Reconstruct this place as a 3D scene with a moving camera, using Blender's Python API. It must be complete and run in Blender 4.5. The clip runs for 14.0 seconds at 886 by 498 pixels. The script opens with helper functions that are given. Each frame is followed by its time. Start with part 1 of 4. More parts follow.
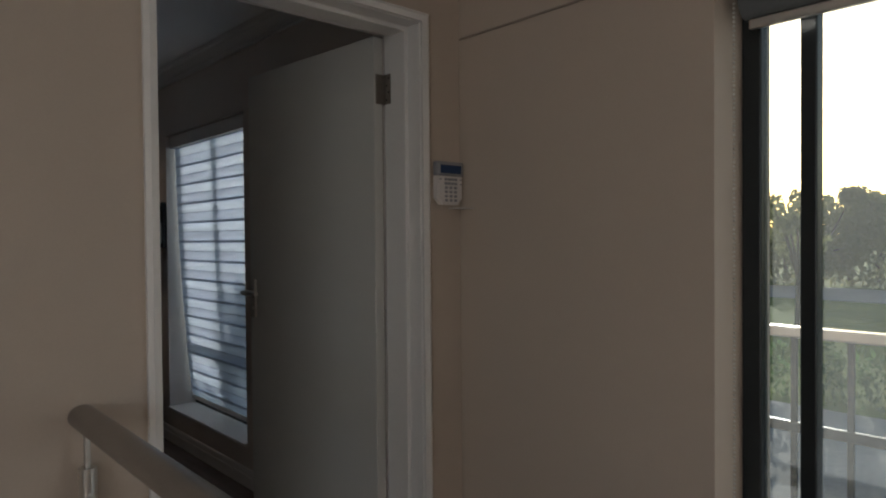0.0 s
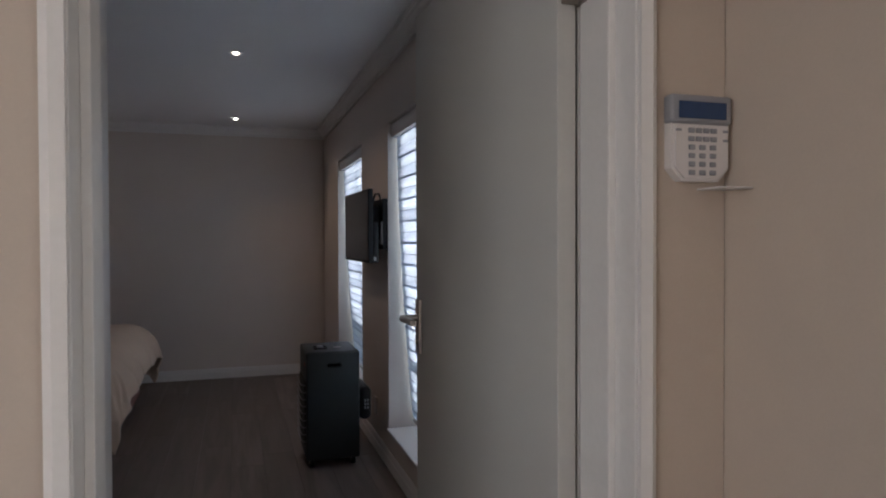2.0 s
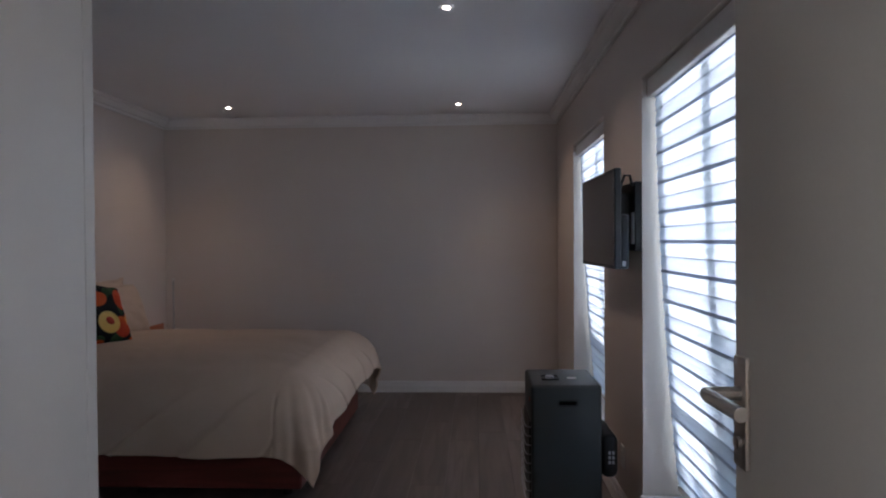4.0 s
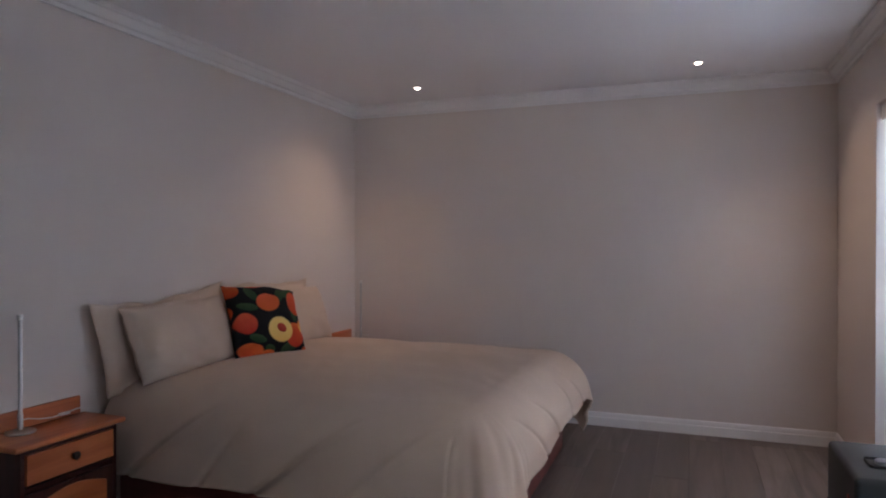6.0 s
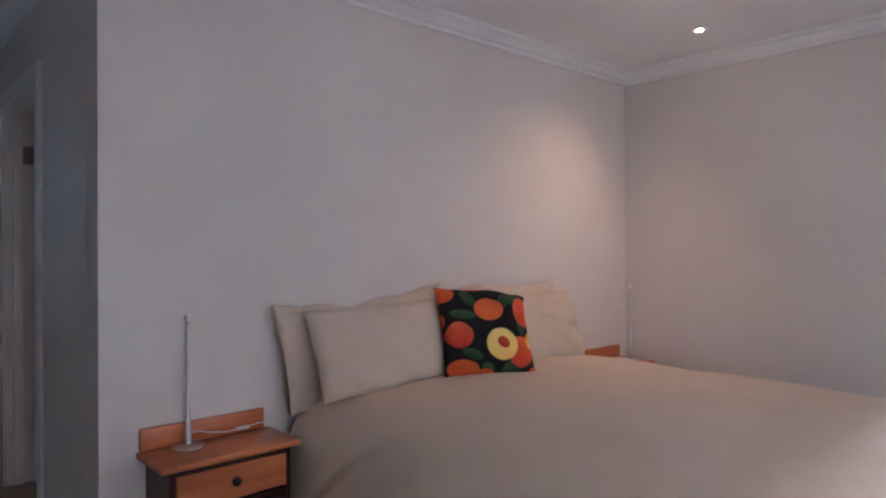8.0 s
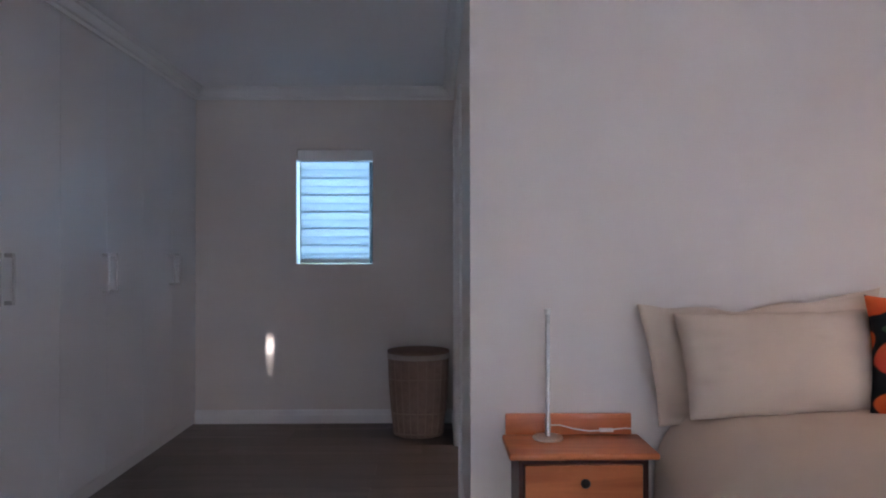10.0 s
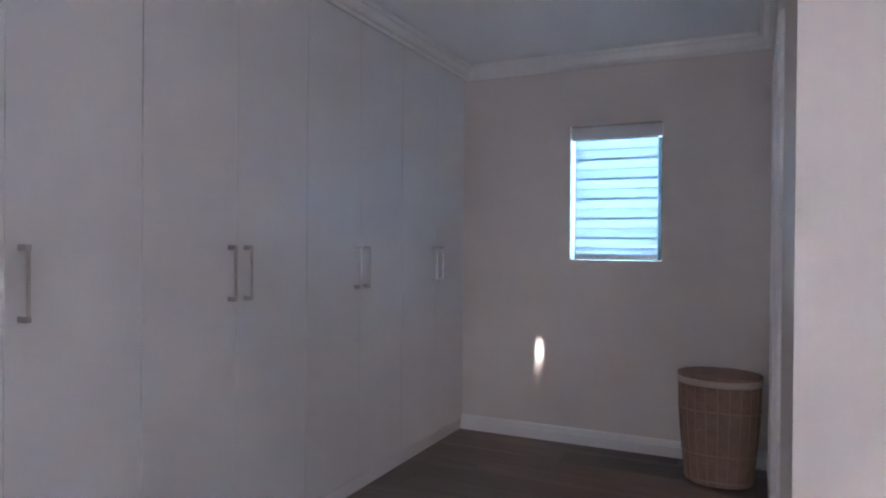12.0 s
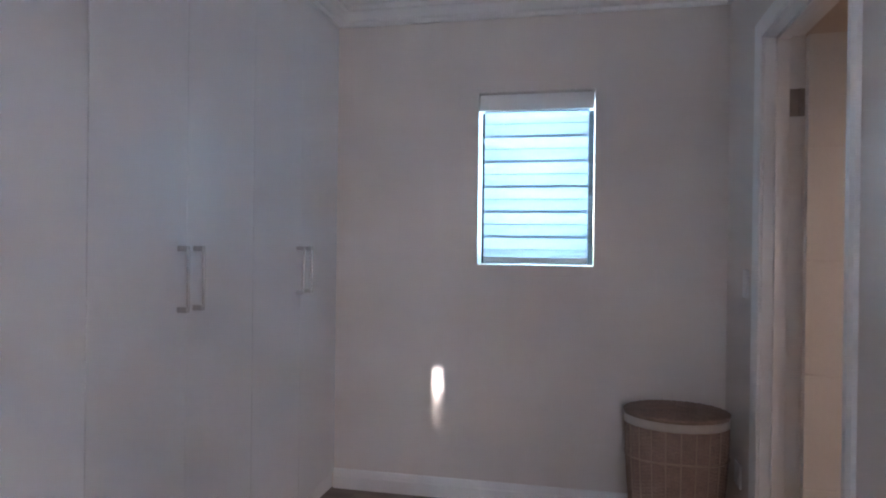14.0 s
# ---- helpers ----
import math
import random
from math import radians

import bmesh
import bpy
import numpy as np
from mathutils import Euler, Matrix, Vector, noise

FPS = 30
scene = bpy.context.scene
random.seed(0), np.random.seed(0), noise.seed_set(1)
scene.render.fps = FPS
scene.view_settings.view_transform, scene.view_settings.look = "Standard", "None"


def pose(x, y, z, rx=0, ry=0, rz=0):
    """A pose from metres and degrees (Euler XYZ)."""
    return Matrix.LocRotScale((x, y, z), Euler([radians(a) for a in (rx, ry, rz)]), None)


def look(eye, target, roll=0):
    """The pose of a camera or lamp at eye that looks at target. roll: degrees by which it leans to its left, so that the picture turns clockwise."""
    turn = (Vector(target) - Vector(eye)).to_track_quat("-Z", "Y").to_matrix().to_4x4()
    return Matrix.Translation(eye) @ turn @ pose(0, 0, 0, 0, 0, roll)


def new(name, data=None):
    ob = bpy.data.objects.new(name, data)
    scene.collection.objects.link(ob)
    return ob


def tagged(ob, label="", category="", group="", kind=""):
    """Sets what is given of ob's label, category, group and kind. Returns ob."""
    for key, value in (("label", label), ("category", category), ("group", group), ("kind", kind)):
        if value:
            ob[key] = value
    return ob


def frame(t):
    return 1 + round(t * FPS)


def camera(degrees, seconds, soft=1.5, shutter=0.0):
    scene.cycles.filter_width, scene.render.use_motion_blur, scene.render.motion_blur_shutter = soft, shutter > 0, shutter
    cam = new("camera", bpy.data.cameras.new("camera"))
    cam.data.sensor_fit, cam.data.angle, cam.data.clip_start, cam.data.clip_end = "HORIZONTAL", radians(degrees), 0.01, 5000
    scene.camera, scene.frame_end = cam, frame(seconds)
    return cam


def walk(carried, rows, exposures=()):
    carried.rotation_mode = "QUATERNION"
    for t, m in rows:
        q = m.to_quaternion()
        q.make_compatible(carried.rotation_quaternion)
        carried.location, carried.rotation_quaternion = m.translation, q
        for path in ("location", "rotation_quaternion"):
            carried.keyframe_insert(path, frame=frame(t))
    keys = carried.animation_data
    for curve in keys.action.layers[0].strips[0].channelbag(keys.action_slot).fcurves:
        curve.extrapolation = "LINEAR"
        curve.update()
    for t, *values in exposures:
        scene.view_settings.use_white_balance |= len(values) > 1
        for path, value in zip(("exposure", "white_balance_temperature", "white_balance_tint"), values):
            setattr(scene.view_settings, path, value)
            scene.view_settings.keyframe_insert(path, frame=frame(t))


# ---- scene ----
cam = camera(67.6, 14.0, 2.0)
PATH = [
    (0, (-0.029, -0.146, 1.355), (1.315, 1.334, 1.321), -0.5),
    (0.5, (0.201, 0.005, 1.397), (1.348, 1.642, 1.329), -0.3),
    (1, (0.375, 0.202, 1.404), (1.362, 1.94, 1.347), -0.3),
    (1.5, (0.57, 0.357, 1.374), (1.373, 2.188, 1.339), -0.3),
    (2, (0.729, 0.542, 1.372), (1.327, 2.451, 1.339), -0.2),
    (2.5, (0.833, 0.788, 1.378), (1.212, 2.751, 1.346), -0.2),
    (2.7, (0.868, 0.878, 1.392), (1.159, 2.857, 1.359), -0.4),
    (4.8, (0.87, 1.909, 1.33), (0.578, 3.887, 1.311), -0.1),
    (5, (0.865, 2.015, 1.328), (0.514, 3.984, 1.314), -0.1),
    (5.5, (0.809, 2.2, 1.326), (0.288, 4.131, 1.313), -0.1),
    (6, (0.704, 2.438, 1.327), (0.001, 4.31, 1.315), 0.0),
    (6.5, (0.646, 2.706, 1.325), (-0.25, 4.495, 1.32), -0.2),
    (7, (0.628, 3.003, 1.315), (-0.452, 4.686, 1.313), -0.4),
    (7.2, (0.595, 3.088, 1.309), (-0.545, 4.732, 1.308), -0.3),
    (9.3, (0.535, 3.861, 1.246), (-1.404, 4.352, 1.254), -0.2),
    (9.5, (0.576, 3.895, 1.245), (-1.393, 4.249, 1.256), -0.1),
    (10, (0.597, 3.958, 1.247), (-1.403, 3.979, 1.261), -0.1),
    (10.5, (0.493, 4.054, 1.262), (-1.483, 3.749, 1.271), 0.2),
    (11, (0.35, 4.084, 1.252), (-1.562, 3.495, 1.253), 0.2),
    (11.5, (0.11, 4.053, 1.239), (-1.739, 3.29, 1.238), 0.4),
    (12, (-0.121, 4.003, 1.26), (-1.93, 3.149, 1.248), 0.5),
    (12.5, (-0.402, 3.928, 1.255), (-2.213, 3.078, 1.252), 0.5),
    (13, (-0.628, 3.798, 1.253), (-2.47, 3.02, 1.246), 0.5),
    (13.5, (-0.817, 3.653, 1.261), (-2.712, 3.015, 1.252), 0.4),
    (14, (-1.052, 3.464, 1.26), (-3.006, 3.036, 1.252), 0.7),
]
EXPOSURES = [(0.0, -0.42, 6100, 9), (0.7, -0.32, 6100, 10), (1.0, -0.15, 6100, 12), (1.5, 0.5, 6050, 14), (2.0, 0.8, 5950, 14), (2.7, 0.85, 5850, 13), (5.0, 1.78, 5900, 19), (5.5, 1.95, 6000, 20), (7.0, 2.85, 5850, 18), (9.5, 3.05, 6000, 20), (11.0, 3.45, 6050, 20), (14.0, 4.05, 6200, 20)]
walk(cam, [(t, look(e, a, r)) for t, e, a, r in PATH], EXPOSURES)

# ---- world and sun ----
SUN_YAW, SUN_UP = -66.6, 11.5          # compass of the sun: degrees from +y, negative towards +x
world = bpy.data.worlds.new("sky")
scene.world = world
world.use_nodes = True
wn = world.node_tree.nodes
sky = wn.new("ShaderNodeTexSky")
sky.sky_type = "NISHITA"
sky.sun_disc = False
sky.dust_density, sky.air_density = 1.5, 1.0
sky.sun_elevation = radians(SUN_UP)
sky.sun_rotation = radians(-SUN_YAW)
wn["Background"].inputs[1].default_value = 0.15
world.node_tree.links.new(sky.outputs[0], wn["Background"].inputs[0])
sd = Vector((-math.sin(radians(SUN_YAW)) * math.cos(radians(SUN_UP)), math.cos(radians(SUN_YAW)) * math.cos(radians(SUN_UP)), math.sin(radians(SUN_UP))))
sun = new("sun", bpy.data.lights.new("sun", "SUN"))
sun.data.energy, sun.data.angle, sun.data.color = 4.5, radians(0.5), (1.0, 0.93, 0.84)
sun.matrix_world = look(sd * 30, (0, 0, 0))


def area(name, place, target, w, h, power, color):
    ob = new(name, bpy.data.lights.new(name, "AREA"))
    ob.data.shape, ob.data.size, ob.data.size_y = "RECTANGLE", w, h
    ob.data.energy, ob.data.color = power, color
    ob.matrix_world = look(place, target)
    return ob


# daylight standing in the window openings, just outside the glass
area("window_daylight", (1.90, 3.84, 1.13), (0, 3.84, 1.13), 1.1, 1.75, 3.6, (0.60, 0.80, 1.0))
area("window_daylight", (1.90, 5.86, 1.13), (0, 5.86, 1.13), 1.1, 1.75, 3.6, (0.60, 0.80, 1.0))
area("window_daylight", (-4.60, 3.21, 1.6), (0, 3.21, 1.6), 0.52, 0.8, 2.6, (0.40, 0.74, 1.0))
area("balcony_daylight", (1.92, -0.42, 1.05), (0, -0.42, 1.05), 1.35, 1.9, 3.0, (1.0, 0.97, 0.95))
# added fill for the landing from behind the camera, no window known there
area("landing_fill", (-2.42, -1.05, 1.55), (0, -0.6, 1.5), 2.05, 1.25, 17.5, (1.0, 0.965, 0.945))


# ---- materials ----
def mat(name, color, rough=0.6, metal=0.0, var=0.06, scale=6.0, grain=60.0, bump=0.05, rvar=0.0, stretch=(1, 1, 1), coat=0.0, spec=0.5, random_tint=0.0):
    """A painted, woven or worked surface: base colour with variation at two scales, fine relief."""
    m = bpy.data.materials.new(name)
    m.use_nodes = True
    nt = m.node_tree
    b = nt.nodes["Principled BSDF"]
    b.inputs["Roughness"].default_value, b.inputs["Metallic"].default_value = rough, metal
    b.inputs["Coat Weight"].default_value = coat
    b.inputs["Specular IOR Level"].default_value = spec
    tc = nt.nodes.new("ShaderNodeTexCoord")
    mp = nt.nodes.new("ShaderNodeMapping")
    mp.inputs["Scale"].default_value = stretch
    nt.links.new(tc.outputs["Object"], mp.inputs[0])
    n1, n2 = nt.nodes.new("ShaderNodeTexNoise"), nt.nodes.new("ShaderNodeTexNoise")
    n1.inputs["Scale"].default_value, n2.inputs["Scale"].default_value = scale, grain
    n1.inputs["Detail"].default_value, n2.inputs["Detail"].default_value = 4, 3
    for n in (n1, n2):
        nt.links.new(mp.outputs[0], n.inputs["Vector"])
    add = nt.nodes.new("ShaderNodeMath")
    add.operation = "ADD"
    nt.links.new(n1.outputs[0], add.inputs[0])
    nt.links.new(n2.outputs[0], add.inputs[1])
    rng = nt.nodes.new("ShaderNodeMapRange")
    rng.inputs[1].default_value, rng.inputs[2].default_value = 0.6, 1.4
    rng.inputs[3].default_value, rng.inputs[4].default_value = 1 - var, 1 + var
    nt.links.new(add.outputs[0], rng.inputs[0])
    last = rng.outputs[0]
    if random_tint:
        info = nt.nodes.new("ShaderNodeObjectInfo")
        r2 = nt.nodes.new("ShaderNodeMapRange")
        r2.inputs[3].default_value, r2.inputs[4].default_value = 1 - random_tint, 1 + random_tint
        nt.links.new(info.outputs["Random"], r2.inputs[0])
        mu = nt.nodes.new("ShaderNodeMath")
        mu.operation = "MULTIPLY"
        nt.links.new(last, mu.inputs[0])
        nt.links.new(r2.outputs[0], mu.inputs[1])
        last = mu.outputs[0]
    sc = nt.nodes.new("ShaderNodeVectorMath")
    sc.operation = "SCALE"
    sc.inputs[0].default_value = color
    nt.links.new(last, sc.inputs["Scale"])
    nt.links.new(sc.outputs[0], b.inputs["Base Color"])
    if bump:
        bp = nt.nodes.new("ShaderNodeBump")
        bp.inputs["Strength"].default_value, bp.inputs["Distance"].default_value = bump, 0.004
        nt.links.new(n2.outputs[0], bp.inputs["Height"])
        nt.links.new(bp.outputs[0], b.inputs["Normal"])
    if rvar:
        r3 = nt.nodes.new("ShaderNodeMapRange")
        r3.inputs[1].default_value, r3.inputs[2].default_value = 0.3, 0.7
        r3.inputs[3].default_value, r3.inputs[4].default_value = rough - rvar, rough + rvar
        nt.links.new(n1.outputs[0], r3.inputs[0])
        nt.links.new(r3.outputs[0], b.inputs["Roughness"])
    return m


def wood(name, color, dark, rough=0.4, scale=1.0, along="y", random_tint=0.0, coat=0.0):
    """Wood with long grain along one axis of the object."""
    m = mat(name, color, rough, var=0.05, bump=0.04, coat=coat, random_tint=random_tint)
    nt = m.node_tree
    b = nt.nodes["Principled BSDF"]
    src = b.inputs["Base Color"].links[0].from_socket
    tc, info = nt.nodes.new("ShaderNodeTexCoord"), nt.nodes.new("ShaderNodeObjectInfo")
    mp = nt.nodes.new("ShaderNodeMapping")
    mp.inputs["Scale"].default_value = {"x": (1.3, 16, 16), "y": (16, 1.3, 16), "z": (16, 16, 1.3)}[along]
    shift = nt.nodes.new("ShaderNodeVectorMath")
    shift.operation = "MULTIPLY_ADD"
    shift.inputs[1].default_value = (7, 7, 7)
    nt.links.new(info.outputs["Random"], shift.inputs[0])
    nt.links.new(tc.outputs["Object"], shift.inputs[2])
    nt.links.new(shift.outputs[0], mp.inputs[0])
    n = nt.nodes.new("ShaderNodeTexNoise")
    n.inputs["Scale"].default_value, n.inputs["Detail"].default_value, n.inputs["Distortion"].default_value = 1.6 * scale, 6, 0.6
    nt.links.new(mp.outputs[0], n.inputs["Vector"])
    ramp = nt.nodes.new("ShaderNodeMapRange")
    ramp.inputs[1].default_value, ramp.inputs[2].default_value = 0.38, 0.68
    nt.links.new(n.outputs[0], ramp.inputs[0])
    mix = nt.nodes.new("ShaderNodeMix")
    mix.data_type = "RGBA"
    mix.inputs[7].default_value = (*dark, 1)
    nt.links.new(ramp.outputs[0], mix.inputs[0])
    nt.links.new(src, mix.inputs[6])
    nt.links.new(mix.outputs[2], b.inputs["Base Color"])
    return m


def fabric_blind(name, color, sheer, through_light=0.34):
    """Translucent blind fabric that glows with the daylight behind it."""
    m = mat(name, color, 0.9, var=0.03, grain=400, bump=0.02)
    nt = m.node_tree
    b = nt.nodes["Principled BSDF"]
    out = nt.nodes["Material Output"]
    tr, tp = nt.nodes.new("ShaderNodeBsdfTranslucent"), nt.nodes.new("ShaderNodeBsdfTransparent")
    tr.inputs[0].default_value = (*color, 1)
    m1, m2 = nt.nodes.new("ShaderNodeMixShader"), nt.nodes.new("ShaderNodeMixShader")
    m1.inputs[0].default_value, m2.inputs[0].default_value = through_light, sheer
    nt.links.new(b.outputs[0], m1.inputs[1])
    nt.links.new(tr.outputs[0], m1.inputs[2])
    nt.links.new(m1.outputs[0], m2.inputs[1])
    nt.links.new(tp.outputs[0], m2.inputs[2])
    nt.links.new(m2.outputs[0], out.inputs[0])
    return m


def glass_mat(name, tint=(0.9, 0.96, 0.95)):
    m = bpy.data.materials.new(name)
    m.use_nodes = True
    b = m.node_tree.nodes["Principled BSDF"]
    b.inputs["Base Color"].default_value = (*tint, 1)
    b.inputs["Transmission Weight"].default_value, b.inputs["Roughness"].default_value, b.inputs["IOR"].default_value = 1.0, 0.0, 1.45
    return m


def emission(name, color, strength):
    m = bpy.data.materials.new(name)
    m.use_nodes = True
    b = m.node_tree.nodes["Principled BSDF"]
    b.inputs["Emission Color"].default_value, b.inputs["Emission Strength"].default_value = (*color, 1), strength
    return m


WALL = mat("greige_wall_paint", (0.70, 0.632, 0.58), 0.55, var=0.025, scale=1.2, grain=220, bump=0.05, spec=0.3)
HALLW = mat("beige_wall_paint", (0.56, 0.475, 0.40), 0.5, var=0.03, scale=1.0, grain=220, bump=0.05, spec=0.3)
CEIL = mat("ceiling_paint", (0.86, 0.845, 0.84), 0.7, var=0.02, scale=1.0, grain=160, bump=0.03)
TRIM = mat("white_trim_paint", (0.80, 0.78, 0.76), 0.4, var=0.03, scale=3, grain=80, bump=0.02)
DOORP = mat("door_paint", (0.62, 0.61, 0.58), 0.42, var=0.025, scale=2, grain=150, bump=0.03)
CUPB = mat("cupboard_melamine", (0.70, 0.69, 0.69), 0.34, var=0.015, scale=1.5, grain=300, bump=0.015)
GAP = mat("shadow_gap", (0.05, 0.05, 0.05), 0.8)
PLANK = wood("grey_brown_laminate", (0.165, 0.132, 0.115), (0.115, 0.092, 0.080), 0.42, 0.7, "y", random_tint=0.3)
SUB = mat("floor_underlay", (0.03, 0.026, 0.024), 0.8)
STEEL = mat("brushed_steel", (0.70, 0.68, 0.65), 0.36, 1.0, var=0.05, scale=8, grain=300, bump=0.02, rvar=0.06)
ALU = mat("charcoal_aluminium", (0.022, 0.027, 0.03), 0.38, 0.3, var=0.08)
BARS = mat("satin_nickel", (0.50, 0.48, 0.465), 0.30, 1.0, var=0.06, scale=8, grain=300, bump=0.02)
BLACK = mat("black_plastic", (0.012, 0.013, 0.014), 0.55, var=0.1, spec=0.3)
SCREEN = mat("tv_screen", (0.012, 0.012, 0.013), 0.22, var=0.05, bump=0.0)
HEAT = mat("slate_enamel", (0.018, 0.024, 0.026), 0.48, var=0.08, grain=250, bump=0.06)
DUVET = mat("taupe_cotton", (0.635, 0.505, 0.40), 0.92, var=0.06, scale=4, grain=500, bump=0.12, spec=0.15)
PILLOW = mat("beige_cotton", (0.60, 0.48, 0.38), 0.92, var=0.05, scale=5, grain=500, bump=0.12, spec=0.15)
BASE = wood("red_stained_wood", (0.21, 0.048, 0.036), (0.13, 0.03, 0.022), 0.45, 1.0, "x")
PINE = wood("orange_varnished_pine", (0.60, 0.185, 0.062), (0.46, 0.12, 0.038), 0.36, 0.8, "y", coat=0.2)
MAHOG = wood("dark_red_wood", (0.075, 0.018, 0.013), (0.04, 0.012, 0.01), 0.4, 1.0, "z")
KNOB = mat("dark_knob", (0.02, 0.012, 0.01), 0.35, var=0.1)
CORD = mat("white_cord", (0.75, 0.73, 0.70), 0.5)
WICK = mat("brown_wicker", (0.265, 0.17, 0.13), 0.65, var=0.3, scale=25, grain=160, bump=0.3)
STAKE = mat("pale_cane", (0.35, 0.245, 0.18), 0.6, var=0.15, scale=30, grain=160, bump=0.2)
LINER = mat("calico_liner", (0.50, 0.42, 0.36), 0.9, var=0.06, grain=300, bump=0.1)
BLIND = fabric_blind("blind_fabric", (0.70, 0.79, 0.93), 0.0, 0.15)
VOILE = fabric_blind("blind_voile", (0.76, 0.85, 0.97), 0.0, 0.18)
STRIP = fabric_blind("blind_overlap", (0.58, 0.66, 0.80), 0.0, 0.13)
SMALL_BLIND = fabric_blind("small_blind_fabric", (0.74, 0.82, 0.90), 0.0, 0.068)
SMALL_VOILE = fabric_blind("small_blind_voile", (0.82, 0.88, 0.94), 0.0, 0.082)
SMALL_STRIP = fabric_blind("small_blind_overlap", (0.58, 0.70, 0.80), 0.0, 0.075)
GLASS = glass_mat("window_glass")
VEILED = glass_mat("veiled_glass")
_nt = VEILED.node_tree
_tl, _mx, _nz, _rg, _tc = [_nt.nodes.new("ShaderNode" + k) for k in ("BsdfTranslucent", "MixShader", "TexNoise", "MapRange", "TexCoord")]
_tl.inputs[0].default_value = (0.85, 0.90, 0.90, 1)
_nz.inputs["Scale"].default_value, _nz.inputs["Detail"].default_value = 3.0, 5
_rg.inputs[3].default_value, _rg.inputs[4].default_value = 0.02, 0.075      # patchy pale veil, stands in for glare and haze over the view
_nt.links.new(_tc.outputs["Object"], _nz.inputs["Vector"])
_nt.links.new(_nz.outputs[0], _rg.inputs[0])
_nt.links.new(_rg.outputs[0], _mx.inputs[0])
_nt.links.new(_nt.nodes["Principled BSDF"].outputs[0], _mx.inputs[1])
_nt.links.new(_tl.outputs[0], _mx.inputs[2])
_nt.links.new(_mx.outputs[0], _nt.nodes["Material Output"].inputs[0])
HINGE = mat("aged_nickel", (0.30, 0.27, 0.245), 0.42, 0.9, var=0.12, scale=30, grain=200, bump=0.04)
KEYP = mat("keypad_plastic", (0.72, 0.68, 0.66), 0.45, var=0.03)
KEYG = mat("keypad_grey", (0.30, 0.30, 0.32), 0.5, var=0.04)
LCD = mat("keypad_display", (0.03, 0.06, 0.14), 0.2, var=0.05, bump=0)
BULB = emission("downlight_glow", (1.0, 0.86, 0.66), 9.0)
GRASS = mat("lawn", (0.21, 0.26, 0.07), 0.95, var=0.35, scale=0.3, grain=6, bump=0.6, spec=0.05)
GRAVEL = mat("gravel_drive", (0.52, 0.48, 0.43), 0.95, var=0.25, scale=0.6, grain=9, bump=0.6, spec=0.05)
LEAF = fabric_blind("grey_green_leaf", (0.30, 0.31, 0.15), 0.0, 0.6)
LEAF2 = fabric_blind("hedge_leaf", (0.13, 0.21, 0.08), 0.0, 0.6)
BARK = mat("bark", (0.13, 0.10, 0.08), 0.9, var=0.3, grain=25, bump=0.5)
CONC = mat("balcony_concrete", (0.42, 0.40, 0.38), 0.8, var=0.12, grain=40, bump=0.2)
RAILP = mat("dark_grey_rail", (0.07, 0.075, 0.08), 0.5, 0.2, var=0.06)


# ---- mesh helpers ----
def box(bm, lo, hi, bevel=0.0, seg=2, m=None):
    lo, hi = Vector(lo), Vector(hi)
    r = bmesh.ops.create_cube(bm, size=1.0)
    vs = r["verts"]
    c, s = (lo + hi) / 2, hi - lo
    for v in vs:
        v.co = Vector((v.co.x * s.x, v.co.y * s.y, v.co.z * s.z)) + c
    if bevel:
        es = list({e for v in vs for e in v.link_edges})
        r = bmesh.ops.bevel(bm, geom=es, offset=bevel, segments=seg, affect="EDGES", profile=0.5)
        vs = list({v for f in r["faces"] for v in f.verts} | {v for v in vs if v.is_valid})
    if m:
        bmesh.ops.transform(bm, matrix=m, verts=vs)
    return bm


def bx(lo, hi, bevel=0.0, seg=2, m=None):
    return box(bmesh.new(), lo, hi, bevel, seg, m)


def cyl(bm, a, b, r, r2=None, seg=16, caps=True):
    a, b = Vector(a), Vector(b)
    d = b - a
    m = Matrix.Translation((a + b) / 2) @ d.to_track_quat("Z", "Y").to_matrix().to_4x4()
    bmesh.ops.create_cone(bm, cap_ends=caps, segments=seg, radius1=r, radius2=r if r2 is None else r2, depth=d.length, matrix=m)
    return bm


def lathe(profile, seg=24, place=(0, 0, 0), sx=1.0, sy=1.0):
    bm = bmesh.new()
    rings = []
    for r, z in profile:
        rings.append([bm.verts.new((place[0] + sx * r * math.cos(2 * math.pi * i / seg), place[1] + sy * r * math.sin(2 * math.pi * i / seg), place[2] + z)) for i in range(seg)])
    for a, b in zip(rings, rings[1:]):
        for i in range(seg):
            bm.faces.new((a[i], a[(i + 1) % seg], b[(i + 1) % seg], b[i]))
    bm.faces.new(rings[-1])
    bm.faces.new(rings[0][::-1])
    return bm


def tube(points, r, seg=8):
    """A round cord or bent bar through points."""
    bm = bmesh.new()
    pts = [Vector(p) for p in points]
    rings = []
    for i, p in enumerate(pts):
        d = (pts[min(i + 1, len(pts) - 1)] - pts[max(i - 1, 0)]).normalized()
        q = d.to_track_quat("Z", "Y")
        rings.append([bm.verts.new(p + q @ Vector((r * math.cos(2 * math.pi * k / seg), r * math.sin(2 * math.pi * k / seg), 0))) for k in range(seg)])
    for a, b in zip(rings, rings[1:]):
        for k in range(seg):
            bm.faces.new((a[k], a[(k + 1) % seg], b[(k + 1) % seg], b[k]))
    bm.faces.new(rings[-1])
    bm.faces.new(rings[0][::-1])
    return bm


